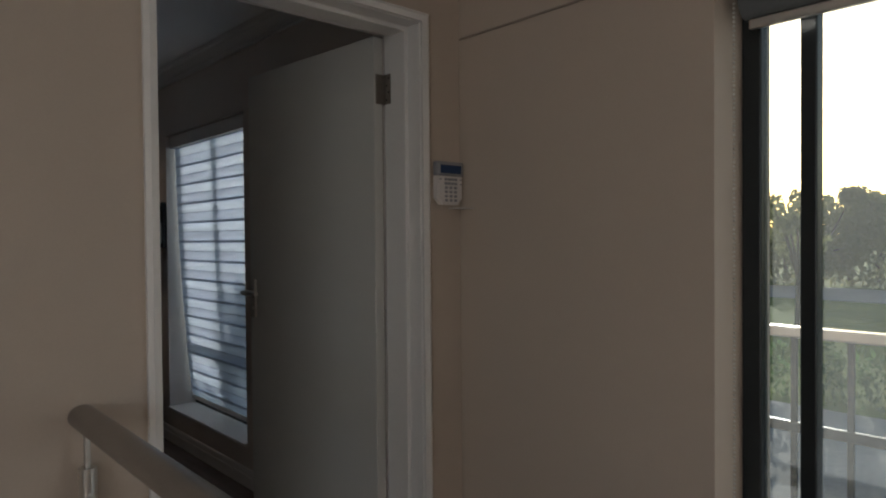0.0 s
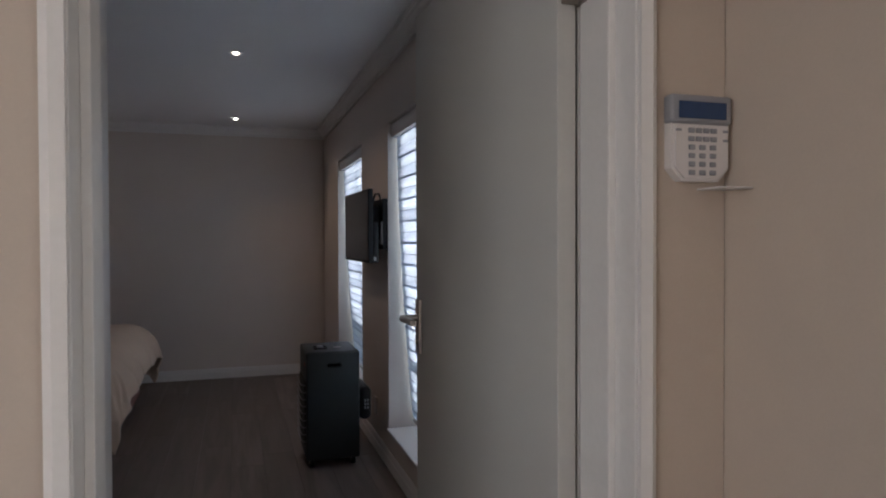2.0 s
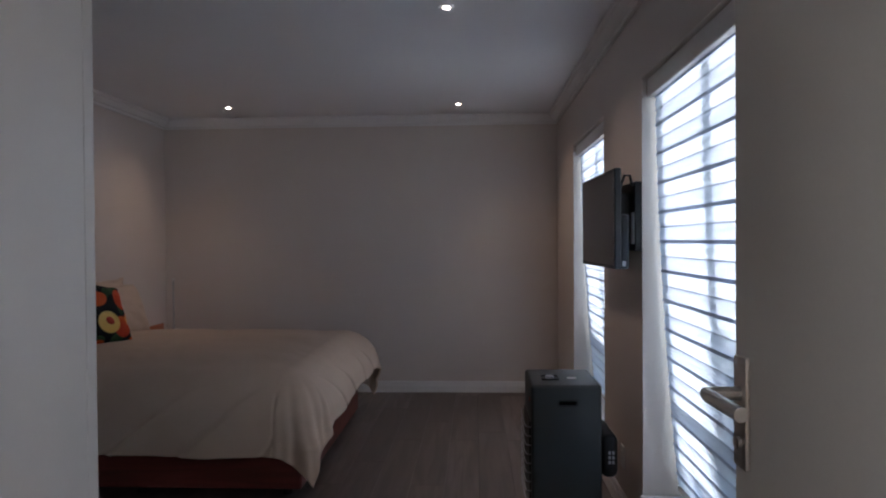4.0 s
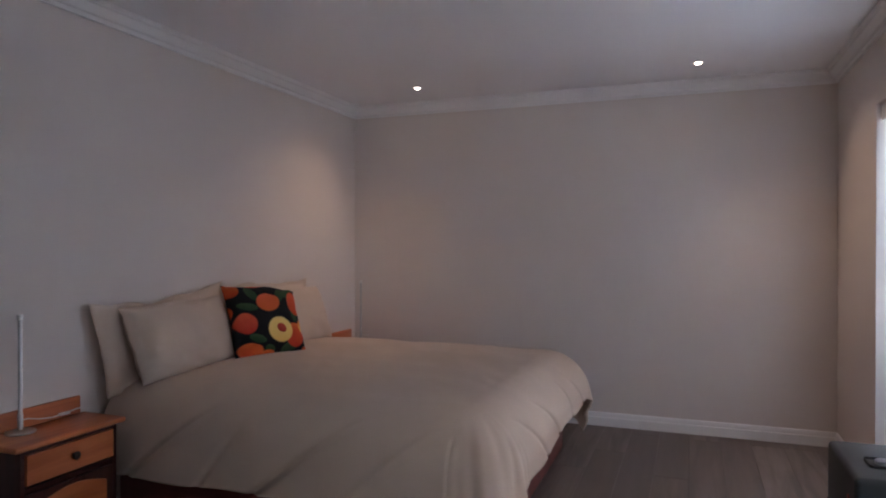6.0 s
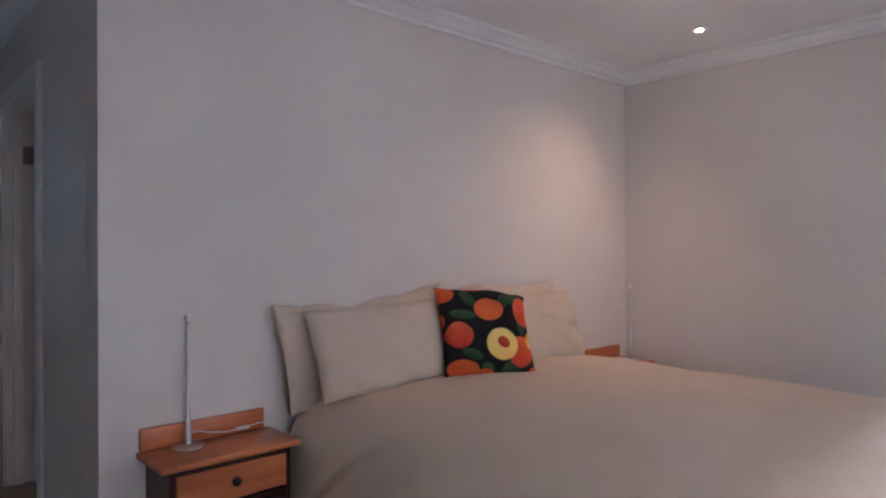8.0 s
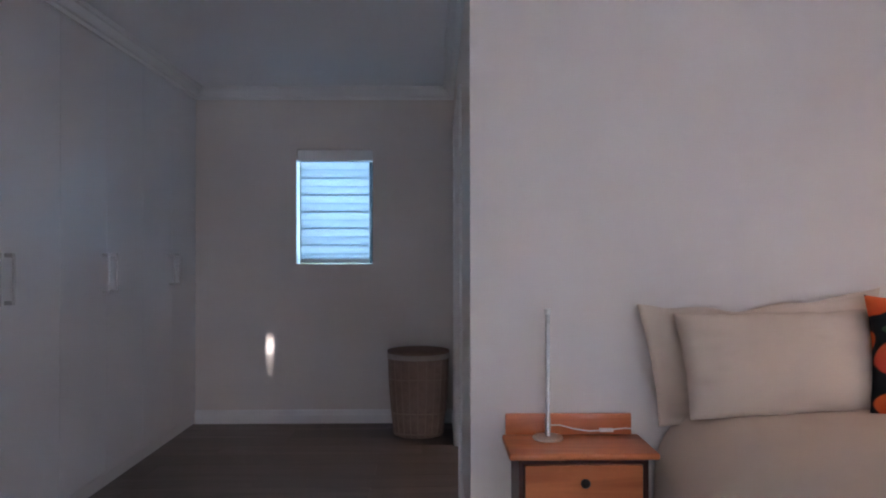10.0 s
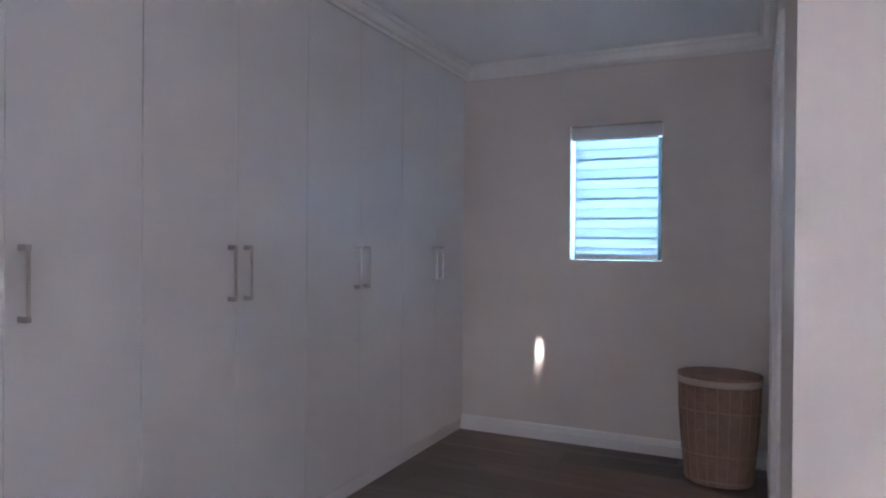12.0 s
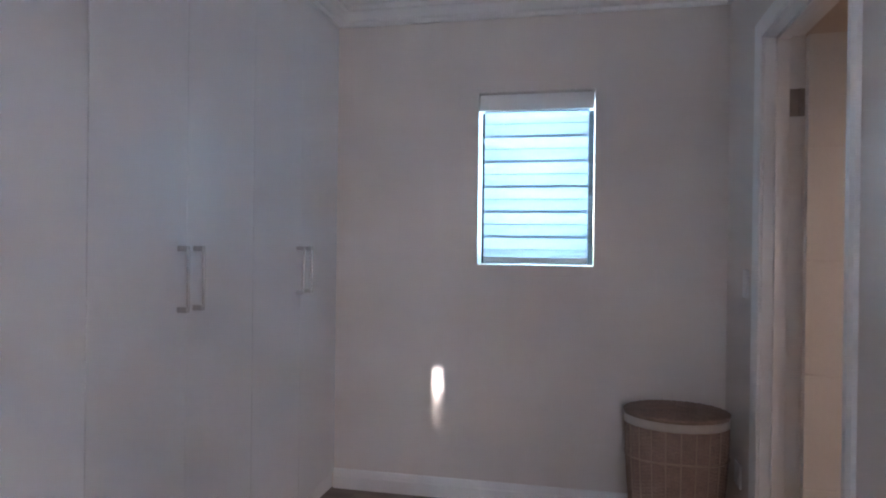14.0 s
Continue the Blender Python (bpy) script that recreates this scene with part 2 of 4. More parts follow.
def mesh_of(name, bm, material, smooth=None):
    bmesh.ops.recalc_face_normals(bm, faces=bm.faces)
    me = bpy.data.meshes.new(name)
    bm.to_mesh(me)
    bm.free()
    me.materials.append(material)
    if smooth is not None:
        me.shade_smooth()
        if smooth < 180:
            me.set_sharp_from_angle(angle=radians(smooth))
    return me


def part(name, bm, material, parent=None, label="", smooth=None):
    ob = new(name, mesh_of(name, bm, material, smooth))
    if parent:
        ob.parent = parent
    if label:
        ob["label"] = label
    return ob


def thing(name, place, label, category, group="", kind="", rz=0.0):
    ob = new(name)
    ob.matrix_world = pose(*place, 0, 0, rz)
    ob.empty_display_size = 0.1
    return tagged(ob, label, category, group, kind)


def solid(name, bm, material, label, category, smooth=None, kind="structure", group=""):
    return tagged(part(name, bm, material, None, "", smooth), label, category, group, kind)


def wall_mesh(axis, lo, hi, u0, u1, z0, z1, holes=()):
    """A wall with thickness from lo to hi along axis, running u0..u1, with holes (ua, ub, za, zb) right through it."""
    us = sorted({u0, u1, *[h[0] for h in holes], *[h[1] for h in holes]})
    zs = sorted({z0, z1, *[h[2] for h in holes], *[h[3] for h in holes]})
    us, zs = [u for u in us if u0 <= u <= u1], [z for z in zs if z0 <= z <= z1]

    def full(i, j):
        if not (0 <= i < len(us) - 1 and 0 <= j < len(zs) - 1):
            return False
        u, z = (us[i] + us[i + 1]) / 2, (zs[j] + zs[j + 1]) / 2
        return not any(h[0] < u < h[1] and h[2] < z < h[3] for h in holes)

    bm = bmesh.new()
    seen = {}

    def v(d, u, z):
        k = (d, u, z)
        if k not in seen:
            seen[k] = bm.verts.new((d, u, z) if axis == "x" else (u, d, z))
        return seen[k]

    for i in range(len(us) - 1):
        for j in range(len(zs) - 1):
            if not full(i, j):
                continue
            a, b, c, d = us[i], us[i + 1], zs[j], zs[j + 1]
            bm.faces.new((v(lo, a, c), v(lo, b, c), v(lo, b, d), v(lo, a, d)))
            bm.faces.new((v(hi, a, c), v(hi, a, d), v(hi, b, d), v(hi, b, c)))
            if not full(i - 1, j):
                bm.faces.new((v(lo, a, c), v(lo, a, d), v(hi, a, d), v(hi, a, c)))
            if not full(i + 1, j):
                bm.faces.new((v(lo, b, c), v(hi, b, c), v(hi, b, d), v(lo, b, d)))
            if not full(i, j - 1):
                bm.faces.new((v(lo, a, c), v(hi, a, c), v(hi, b, c), v(lo, b, c)))
            if not full(i, j + 1):
                bm.faces.new((v(lo, a, d), v(lo, b, d), v(hi, b, d), v(hi, a, d)))
    return bm


def run(bm, profile, a, b, inward):
    """Extrudes a profile (out from the wall, z) from a to b along a wall; inward: unit vector into the room."""
    a, b, n = Vector((*a, 0)), Vector((*b, 0)), Vector((*inward, 0))
    ends = [[bm.verts.new(p + n * d + Vector((0, 0, z))) for d, z in profile] for p in (a, b)]
    k = len(profile)
    for i in range(k):
        bm.faces.new((ends[0][i], ends[0][(i + 1) % k], ends[1][(i + 1) % k], ends[1][i]))
    bm.faces.new(ends[0])
    bm.faces.new(ends[1][::-1])
    return bm


# ---- plan ----
EAST, WEST, NORTH, NOOKW, NOOKN, CUPF = 1.60, -1.95, 7.40, -4.30, 4.09, 2.187
DOORS, DOORN, HALLE = 1.48, 1.66, 1.53      # the doorway wall's two faces, and the landing's east wall
CEILZ, CORN = 2.472, 2.385
W1, W2 = (3.26, 4.42), (5.28, 6.44)
WZ = (0.215, 2.055)
HW = (-1.1, 0.596, 0.02, 1.98)              # landing's glazed opening
NW = (2.925, 3.49, 1.172, 2.022)
DX = (0.53, 1.353)                          # bedroom doorway
DTOP = 2.045
BX = (-3.69, -2.86)                         # bathroom doorway

wall_e = solid("wall_east", wall_mesh("x", EAST, 1.86, DOORN, 7.62, -0.1, 2.6, [(*W1, *WZ), (*W2, *WZ)]), WALL, "greige painted outer wall with two tall windows", "wall")
solid("wall_landing_east", wall_mesh("x", HALLE, 1.86, -2.2, DOORN - 0.002, -0.1, 2.6, [HW]), HALLW, "beige painted wall beside a glazed balcony door", "wall")
solid("wall_north", wall_mesh("y", NORTH, 7.62, -2.1, EAST - 0.002, -0.1, 2.6), WALL, "greige painted end wall of the bedroom", "wall")
solid("wall_headboard", wall_mesh("x", WEST - 0.15, WEST, NOOKN, NORTH - 0.002, -0.1, 2.6), WALL, "greige painted wall behind the bed", "wall")
solid("wall_nook_north", wall_mesh("y", NOOKN, NOOKN + 0.13, NOOKW, WEST - 0.152, -0.1, 2.6, [(BX[0] - 0.03, BX[1] + 0.03, -0.1, DTOP + 0.03)]), WALL, "greige painted wall with the bathroom doorway", "wall")
solid("wall_nook_west", wall_mesh("x", NOOKW - 0.22, NOOKW, 1.44, 6.2, -0.1, 2.6, [NW]), WALL, "greige painted wall with a small window", "wall")
solid("wall_door", wall_mesh("y", DOORS, DOORN, NOOKW + 0.002, HALLE - 0.002, -0.1, 2.6, [(DX[0] - 0.03, DX[1] + 0.03, -0.1, DTOP + 0.03)]), HALLW, "beige painted wall with the bedroom doorway", "wall")
# the opening is made up, it only lets the landing fill lamp through
solid("wall_landing_west", wall_mesh("x", -2.4, -2.2, -2.2, DOORS - 0.002, -2.9, 2.6, [(-2.1, 0.0, 0.9, 2.2)]), HALLW, "beige painted landing wall", "wall")
solid("wall_landing_south", wall_mesh("y", -2.4, -2.2, -2.4, 1.86, -2.9, 2.6), HALLW, "beige painted landing wall", "wall")
solid("wall_bathroom", wall_mesh("y", 6.0, 6.2, NOOKW + 0.002, WEST - 0.152, -0.1, 2.6), TRIM, "plain white bathroom wall", "wall")
solid("ceiling", bx((-4.5, -2.4, CEILZ), (1.86, 7.62, 2.6)), CEIL, "smooth pale grey painted ceiling", "ceiling")
# unseen plate, added only to keep outside light from leaking in
solid("roof", bx((-4.8, -2.7, 2.62), (2.1, 7.9, 2.75)), CONC, "unseen slab added above the ceiling to block light", "roof")

# cornice and skirting
CP = [(0, CORN), (0.018, CORN), (0.018, CORN + 0.02), (0.034, CORN + 0.026), (0.05, CORN + 0.045), (0.058, CORN + 0.06), (0.074, CORN + 0.064), (0.078, CEILZ - 0.002), (0, CEILZ - 0.002)]
SP = [(0, 0), (0.016, 0), (0.016, 0.062), (0.012, 0.068), (0.012, 0.082), (0.007, 0.096), (0, 0.1)]
bm = bmesh.new()
run(bm, CP, (WEST, NORTH), (EAST, NORTH), (0, -1))
run(bm, CP, (EAST, NORTH), (EAST, DOORN), (-1, 0))
run(bm, CP, (WEST, NORTH), (WEST, NOOKN - 0.078), (1, 0))
run(bm, CP, (WEST + 0.078, NOOKN), (NOOKW, NOOKN), (0, -1))
run(bm, CP, (NOOKW, NOOKN), (NOOKW, CUPF), (1, 0))
run(bm, CP, (NOOKW, CUPF), (0.46, CUPF), (0, 1))
run(bm, CP, (0.46, CUPF), (0.46, DOORN), (1, 0))
run(bm, CP, (0.46, DOORN), (EAST, DOORN), (0, 1))
solid("cornice", bm, TRIM, "white stepped plaster cornice along the ceiling", "cornice", smooth=25)
bm = bmesh.new()
run(bm, SP, (WEST, NORTH), (EAST, NORTH), (0, -1))
run(bm, SP, (EAST, NORTH), (EAST, DOORN), (-1, 0))
run(bm, SP, (WEST, NORTH), (WEST, NOOKN), (1, 0))
run(bm, SP, (NOOKW, NOOKN), (NOOKW, CUPF), (1, 0))
run(bm, SP, (NOOKW, NOOKN), (BX[0] - 0.08, NOOKN), (0, -1))
run(bm, SP, (BX[1] + 0.08, NOOKN), (WEST, NOOKN), (0, -1))
run(bm, SP, (DX[1] + 0.08, DOORS), (HALLE, DOORS), (0, -1))
run(bm, SP, (HALLE, DOORS), (HALLE, HW[1]), (-1, 0))
solid("baseboard", bm, TRIM, "white moulded skirting board", "skirting", smooth=25)
solid("trim", bx((HALLE - 0.004, HW[1] + 0.0, 2.02), (HALLE - 0.0005, DOORS - 0.002, 2.026)), mat("groove_paint", (0.3, 0.25, 0.21), 0.7), "thin plaster joint line across the wall", "trim")


# ---- windows ----
def window(name, axis_sign, xo, y0, y1, z0, z1, label, mullion, transom, depth=0.05, half=0.028, glazing=GLASS):
    """A framed, glazed window whose inner face lies at xo; axis_sign: +1 looks out to +x."""
    w = thing(name, (xo, y0, z0), label, "window", kind="structure")
    s, W, H, d, f = axis_sign, y1 - y0, z1 - z0, depth, 0.05

    def p(nm, a, b, material, parent=w, bevel=0.004):
        lo = Vector((min(a[0] * s, b[0] * s), a[1], a[2]))
        hi = Vector((max(a[0] * s, b[0] * s), b[1], b[2]))
        return part(nm, bx(lo, hi, bevel), material, parent)
    fr = part("window_frame", box(box(box(box(bmesh.new(), (-d / 2, 0.002, 0.002), (d / 2, f, H - 0.002), 0.004), (-d / 2, W - f, 0.002), (d / 2, W - 0.002, H - 0.002), 0.004), (-d / 2, f, 0.002), (d / 2, W - f, f), 0.004), (-d / 2, f, H - f), (d / 2, W - f, H - 0.002), 0.004), ALU, w)
    ms = [f] + [W * k for k in mullion] + [W - f]
    for k in mullion:
        p("mullion", (-d / 2, W * k - half, f), (d / 2, W * k + half, H - f), ALU)
    for k in transom:
        p("transom", (-d / 2 + 0.004, f, k - 0.03), (d / 2 - 0.004, W - f, k + 0.03), ALU)
    zs = [f] + list(transom) + [H - f]
    for a, b in zip(ms, ms[1:]):
        for c, e in zip(zs, zs[1:]):
            g = p("pane", (-0.003, a, c), (0.003, b, e), glazing, w, 0)
            g.visible_shadow = False
    return w


for nm, (a, b) in (("window_1", W1), ("window_2", W2)):
    window(nm, 1, 1.80, a, b, *WZ, "tall dark-framed window behind a translucent blind", (0.5,), (0.42,))
window("window_3", -1, NOOKW - 0.16, NW[0], NW[1], NW[2], NW[3], "small window behind a translucent blind", (), ())
window("window_4", 1, 1.70, HW[0], HW[1], HW[2], HW[3], "dark aluminium sliding door to a balcony", (0.25, 0.5, 0.906), (), 0.045, 0.019, VEILED)
for nm, (a, b) in (("windowsill", W1), ("windowsill", W2)):
    solid(nm, bx((1.585, a + 0.002, WZ[0] + 0.001), (1.77, b - 0.002, WZ[0] + 0.018), 0.005), TRIM, "white painted sill board", "window sill")


def blind(place, width, height, label, flip=1, push=0.0, gap=False, cloth=(BLIND, VOILE, STRIP)):
    """A layered day-and-night blind: cassette, woven vanes with darker overlaps, bottom bar."""
    b = thing("window_blind", place, label, "blind", "window blinds")
    part("cassette", bx((-0.035, 0.004, -0.085), (0.035, width - 0.004, -0.004), 0.006, 3), TRIM, b, "white cassette box", 40)
    unit, z, k = 0.125, -0.085, 0
    e1 = width - 0.03

    def hang(zz):
        """How far the cloth is pushed out towards the glass at a height below the cassette."""
        return push * flip * (max(0.0, -zz) / height) ** 1.8

    while z > -height + 0.05:
        nz = max(z - unit / 2, -height + 0.035)
        e0 = (0.030, 0.036, 0.0265, 0.0252, 0.0248)[k] if gap and k < 5 else 0.024
        bm = bmesh.new()
        n = 6
        rows = []
        for q in range(n + 1):
            zz = z + (nz - z) * q / n
            sag = -0.006 * math.sin(math.pi * q / n) * flip
            x = hang(zz) + sag
            rows.append([bm.verts.new((x, y, zz)) for y in (e0, (e0 + e1) / 2, e1)])
        for r0, r1 in zip(rows, rows[1:]):
            for i in range(2):
                bm.faces.new((r0[i], r0[i + 1], r1[i + 1], r1[i]))
        part("vane", bm, cloth[0] if k % 2 else cloth[1], b, "", 180)
        h = 0.015 if k % 2 == 0 else 0.006
        xs = hang(z) - 0.008 * flip
        bm = bmesh.new()
        bm.faces.new([bm.verts.new((xs, y, zz)) for y, zz in ((e0, z - h / 2), (e1, z - h / 2), (e1, z + h / 2), (e0, z + h / 2))])
        part("vane_overlap", bm, cloth[2], b)
        z, k = z - unit / 2, k + 1
    zb = -height + 0.012
    part("bottom_bar", bx((hang(zb) - 0.010, e0, zb - 0.002), (hang(zb) + 0.010, e1, zb + 0.026), 0.004), TRIM, b, "white bottom bar")
    return b


blind((1.655, W1[0], WZ[1]), W1[1] - W1[0], 1.80, "white translucent banded blind hanging before a tall window", 1, 0.095)
blind((1.655, W2[0], WZ[1]), W2[1] - W2[0], 1.80, "white translucent banded blind hanging before a tall window", 1, 0.095, True)
blind((NOOKW - 0.06, NW[0], NW[3]), NW[1] - NW[0], NW[3] - NW[2], "small white banded blind glowing with blue daylight", -1, 0, False, (SMALL_BLIND, SMALL_VOILE, SMALL_STRIP))

# landing's roller blind
rb = thing("roller_blind", (1.62, HW[0], HW[3]), "grey roller blind rolled up above the balcony door", "blind")
part("roller", cyl(bmesh.new(), (0, 0.01, -0.055), (0, 1.66, -0.055), 0.045, seg=24), mat("grey_roller_fabric", (0.13, 0.14, 0.145), 0.8, grain=300), rb, "", 40)
part("bottom_bar", bx((-0.008, 0.02, -0.125), (0.008, 1.65, -0.1), 0.004), STEEL, rb)
bm = bmesh.new()
for i in range(150):
    bmesh.ops.create_icosphere(bm, subdivisions=1, radius=0.0035, matrix=Matrix.Translation((-0.03, 1.675, -0.05 - i * 0.011)))
part("bead_chain", bm, STEEL, rb, "steel bead chain")


# ---- doors ----
def architrave(bm, x0, x1, top, y, out, w):
    """Moulded surround on a wall face at y; out: -1 or +1, the way it stands proud."""
    prof = [(0, 0), (w, 0), (w, 0.012), (w - 0.012, 0.020), (w - 0.03, 0.016), (0.02, 0.016), (0.008, 0.011), (0, 0.009)]
    for side, x in ((-1, x0), (1, x1)):
        ends = []
        for z0, zk in ((0.0, 0), (top, 1)):
            ends.append([bm.verts.new((x + side * u, y + out * d, z0 + (u if zk else 0))) for u, d in prof])
        k = len(prof)
        for i in range(k):
            bm.faces.new((ends[0][i], ends[0][(i + 1) % k], ends[1][(i + 1) % k], ends[1][i]))
        bm.faces.new(ends[0])
        if side == -1:
            left = ends[1]
        else:
            right = ends[1]
    k = len(prof)
    for i in range(k):
        bm.faces.new((left[i], left[(i + 1) % k], right[(i + 1) % k], right[i]))
    return bm


def door_frame(name, x0, x1, top, ya, yb, label, stop_y, w):
    d = thing(name, ((x0 + x1) / 2, (ya + yb) / 2, 0), label, "door frame", kind="structure")
    mv = Matrix.Translation((-(x0 + x1) / 2, -(ya + yb) / 2, 0))

    def pp(nm, bm, sm=None):
        bmesh.ops.transform(bm, matrix=mv, verts=bm.verts)
        return part(nm, bm, TRIM, d, "", sm)
    pp("jamb", bx((x0 - 0.028, ya + 0.001, 0.0), (x0, yb - 0.001, top), 0.002))
    pp("jamb", bx((x1, ya + 0.001, 0.0), (x1 + 0.028, yb - 0.001, top), 0.002))
    pp("jamb_head", bx((x0 - 0.028, ya + 0.001, top), (x1 + 0.028, yb - 0.001, top + 0.028), 0.002))
    s0, s1 = stop_y
    pp("door_stop", bx((x0, s0, 0.0), (x0 + 0.014, s1, top - 0.014), 0.002))
    pp("door_stop", bx((x1 - 0.014, s0, 0.0), (x1, s1, top - 0.014), 0.002))
    pp("door_stop", bx((x0, s0, top - 0.014), (x1, s1, top), 0.002))
    pp("architrave", architrave(bmesh.new(), x0 - 0.004, x1 + 0.004, top + 0.004, ya, -1, w), 30)
    pp("architrave", architrave(bmesh.new(), x0 - 0.004, x1 + 0.004, top + 0.004, yb, 1, w), 30)
    return d


door_frame("door_frame_bedroom", *DX, DTOP, DOORS, DOORN, "white moulded timber frame of the bedroom door", (DOORS + 0.06, DOORN - 0.045), 0.027)
# bedroom door: hinged on the east jamb, swung into the room; its own x runs along the leaf when shut
HX, HY = DX[1] - 0.006, DOORN + 0.004
OPEN = 86.0
leaf = thing("door_1", (HX, HY, 0.0), "pale grey flush door standing open into the bedroom", "door", kind="structure", rz=-OPEN)
part("door_leaf", bx((-0.817, -0.040, 0.008), (-0.004, 0.0, 2.036), 0.002), DOORP, leaf)
pl = part("handle_plate", bx((-0.806, -0.049, 1.028), (-0.768, -0.040, 1.188), 0.004, 2), STEEL, leaf, "brushed steel handle plate", 40)
part("lever", tube([(-0.787, -0.049, 1.135), (-0.787, -0.088, 1.135), (-0.784, -0.096, 1.135), (-0.774, -0.098, 1.135), (-0.677, -0.098, 1.133)], 0.010, 12), STEEL, pl, "", 50)
part("key_plug", cyl(bmesh.new(), (-0.787, -0.049, 1.065), (-0.787, -0.054, 1.065), 0.009), STEEL, pl)
pl = part("handle_plate", bx((-0.806, 0.0, 1.028), (-0.768, 0.009, 1.188), 0.004, 2), STEEL, leaf, "brushed steel handle plate", 40)
part("lever", tube([(-0.787, 0.009, 1.135), (-0.787, 0.05, 1.135), (-0.777, 0.058, 1.135), (-0.677, 0.058, 1.133)], 0.010, 12), STEEL, pl, "", 50)
for hz in (0.25, 1.86):
    hg = thing("door_hinge", (HX + 0.002, HY, hz), "steel butt hinge with four screws on a door edge", "hinge", "door hinges")
    part("knuckle", cyl(bmesh.new(), (0, 0.004, -0.05), (0, 0.004, 0.05), 0.007, seg=14), HINGE, hg, "", 40)
    part("hinge_leaf", bx((-0.001, -0.036, -0.05), (0.0035, -0.004, 0.05)), HINGE, hg)
    part("hinge_leaf", bx((-0.034, -0.0045, -0.05), (-0.006, -0.0015, 0.05), m=Matrix.Rotation(radians(-OPEN + 80), 4, "Z")), HINGE, hg)
    sc = bmesh.new()
    for zz in (-0.036, -0.012, 0.012, 0.036):
        cyl(sc, (-0.0015, -0.022 + 0.006 * (1 if zz in (-0.036, 0.012) else -1), zz), (-0.0005, -0.022 + 0.006 * (1 if zz in (-0.036, 0.012) else -1), zz), 0.0032, seg=10)
    part("screws", sc, BLACK, hg)
st = solid("strike_plate", bx((DX[0] + 0.0005, DOORN - 0.042, 1.06), (DX[0] + 0.003, DOORN - 0.012, 1.19), 0.001), STEEL, "steel strike plate let into the door jamb", "strike plate", kind="")

door_frame("door_frame_bathroom", *BX, DTOP, NOOKN, NOOKN + 0.13, "white moulded timber frame of the bathroom door", (NOOKN + 0.04, NOOKN + 0.085), 0.068)
bl = thing("door_2", (BX[0] + 0.006, NOOKN + 0.134, 0.0), "white grooved door standing open into the bathroom", "door", kind="structure", rz=88)
bm = bmesh.new()
zc = [0.008] + [2.036 - 0.408 * i for i in (4, 3, 2, 1)] + [2.036]
for a, b in zip(zc, zc[1:]):
    box(bm, (0.004, -0.040, a + (0.004 if a > 0.01 else 0)), (0.81, 0.0, b), 0.003)
box(bm, (0.006, -0.0375, 0.012), (0.808, -0.0025, 2.03))
part("door_leaf", bm, TRIM, bl, "white leaf with horizontal grooves")
hg = thing("door_hinge", (BX[0] + 0.003, NOOKN + 0.125, 1.80), "steel butt hinge on the bathroom door jamb", "hinge", "door hinges")
part("knuckle", cyl(bmesh.new(), (0, 0, -0.05), (0, 0, 0.05), 0.007, seg=14), HINGE, hg, "", 40)
part("hinge_leaf", bx((-0.002, -0.040, -0.05), (0.001, -0.005, 0.05)), HINGE, hg)
part("hinge_leaf", bx((0.001, 0.005, -0.05), (0.004, 0.012, 0.05)), HINGE, hg)

# ---- fitted cupboards ----
JX = [NOOKW + 0.0, -3.86, -3.42, -2.98, -2.54, -2.10, -1.66, -1.22, -0.78, -0.16, 0.46]
for k in range(0, 10, 2):
    x0, x1 = JX[k], JX[k + 2]
    cb = thing("cupboard", (x0, CUPF, 0), "white full-height fitted cupboard with two doors", "cupboard", "fitted cupboards")
    W = x1 - x0
    HW2 = JX[k + 1] - x0
    part("carcass", bx((0.001, -0.51, 0.07), (W - 0.001, -0.022, CORN + 0.02)), CUPB, cb)
    part("plinth", bx((0.001, -0.50, 0.0), (W - 0.001, -0.012, 0.068)), CUPB, cb)
    for j in (0, 1):
        a, b = (0.0018, HW2 - 0.0009) if j == 0 else (HW2 + 0.0009, W - 0.0018)
        dr = part("door", bx((a, -0.019, 0.080), (b, 0.0, CORN - 0.001), 0.0015, 2), CUPB, cb)
        hx = HW2 + (-0.043 if j == 0 else 0.043)
        hd = bmesh.new()
        for zz in (1.047, 1.243):
            box(hd, (hx - 0.009, 0.0, zz - 0.009), (hx + 0.009, 0.036, zz + 0.009), 0.002)
        part("handle", box(hd, (hx - 0.004, 0.030, 1.052), (hx + 0.004, 0.040, 1.238), 0.002), BARS, dr, "brushed steel bar handle")

# ---- downlights ----
def downlight(x, y, aim, power, shown=True):
    if shown:
        dl = thing("downlight", (x, y, CEILZ), "small lit recessed ceiling downlight", "downlight", "ceiling downlights")
        part("bezel", lathe([(0.020, -0.002), (0.034, -0.005), (0.038, -0.001), (0.034, 0.0)], 28), TRIM, dl, "", 60)
        part("lamp", lathe([(0.0175, -0.003), (0.015, -0.007), (0.007, -0.009)], 24), BULB, dl, "glowing warm lamp", 60)
    sp = new("downlight_beam", bpy.data.lights.new("downlight_beam", "SPOT"))
    sp.data.energy, sp.data.color, sp.data.spot_size, sp.data.spot_blend, sp.data.shadow_soft_size = power, (1.0, 0.70, 0.48), radians(105), 1.0, 0.06
    sp.matrix_world = look((x, y, CEILZ - 0.035), aim)


downlight(0.74, 4.66, (1.25, 4.8, 0.9), 4.5)
downlight(0.74, 6.90, (1.35, 6.5, 0.9), 4.5)
downlight(-1.17, 6.90, (-1.70, 6.55, 1.0), 4.0)
downlight(-3.15, 5.5, (-3.6, 5.1, 0.8), 4.6)      # bathroom

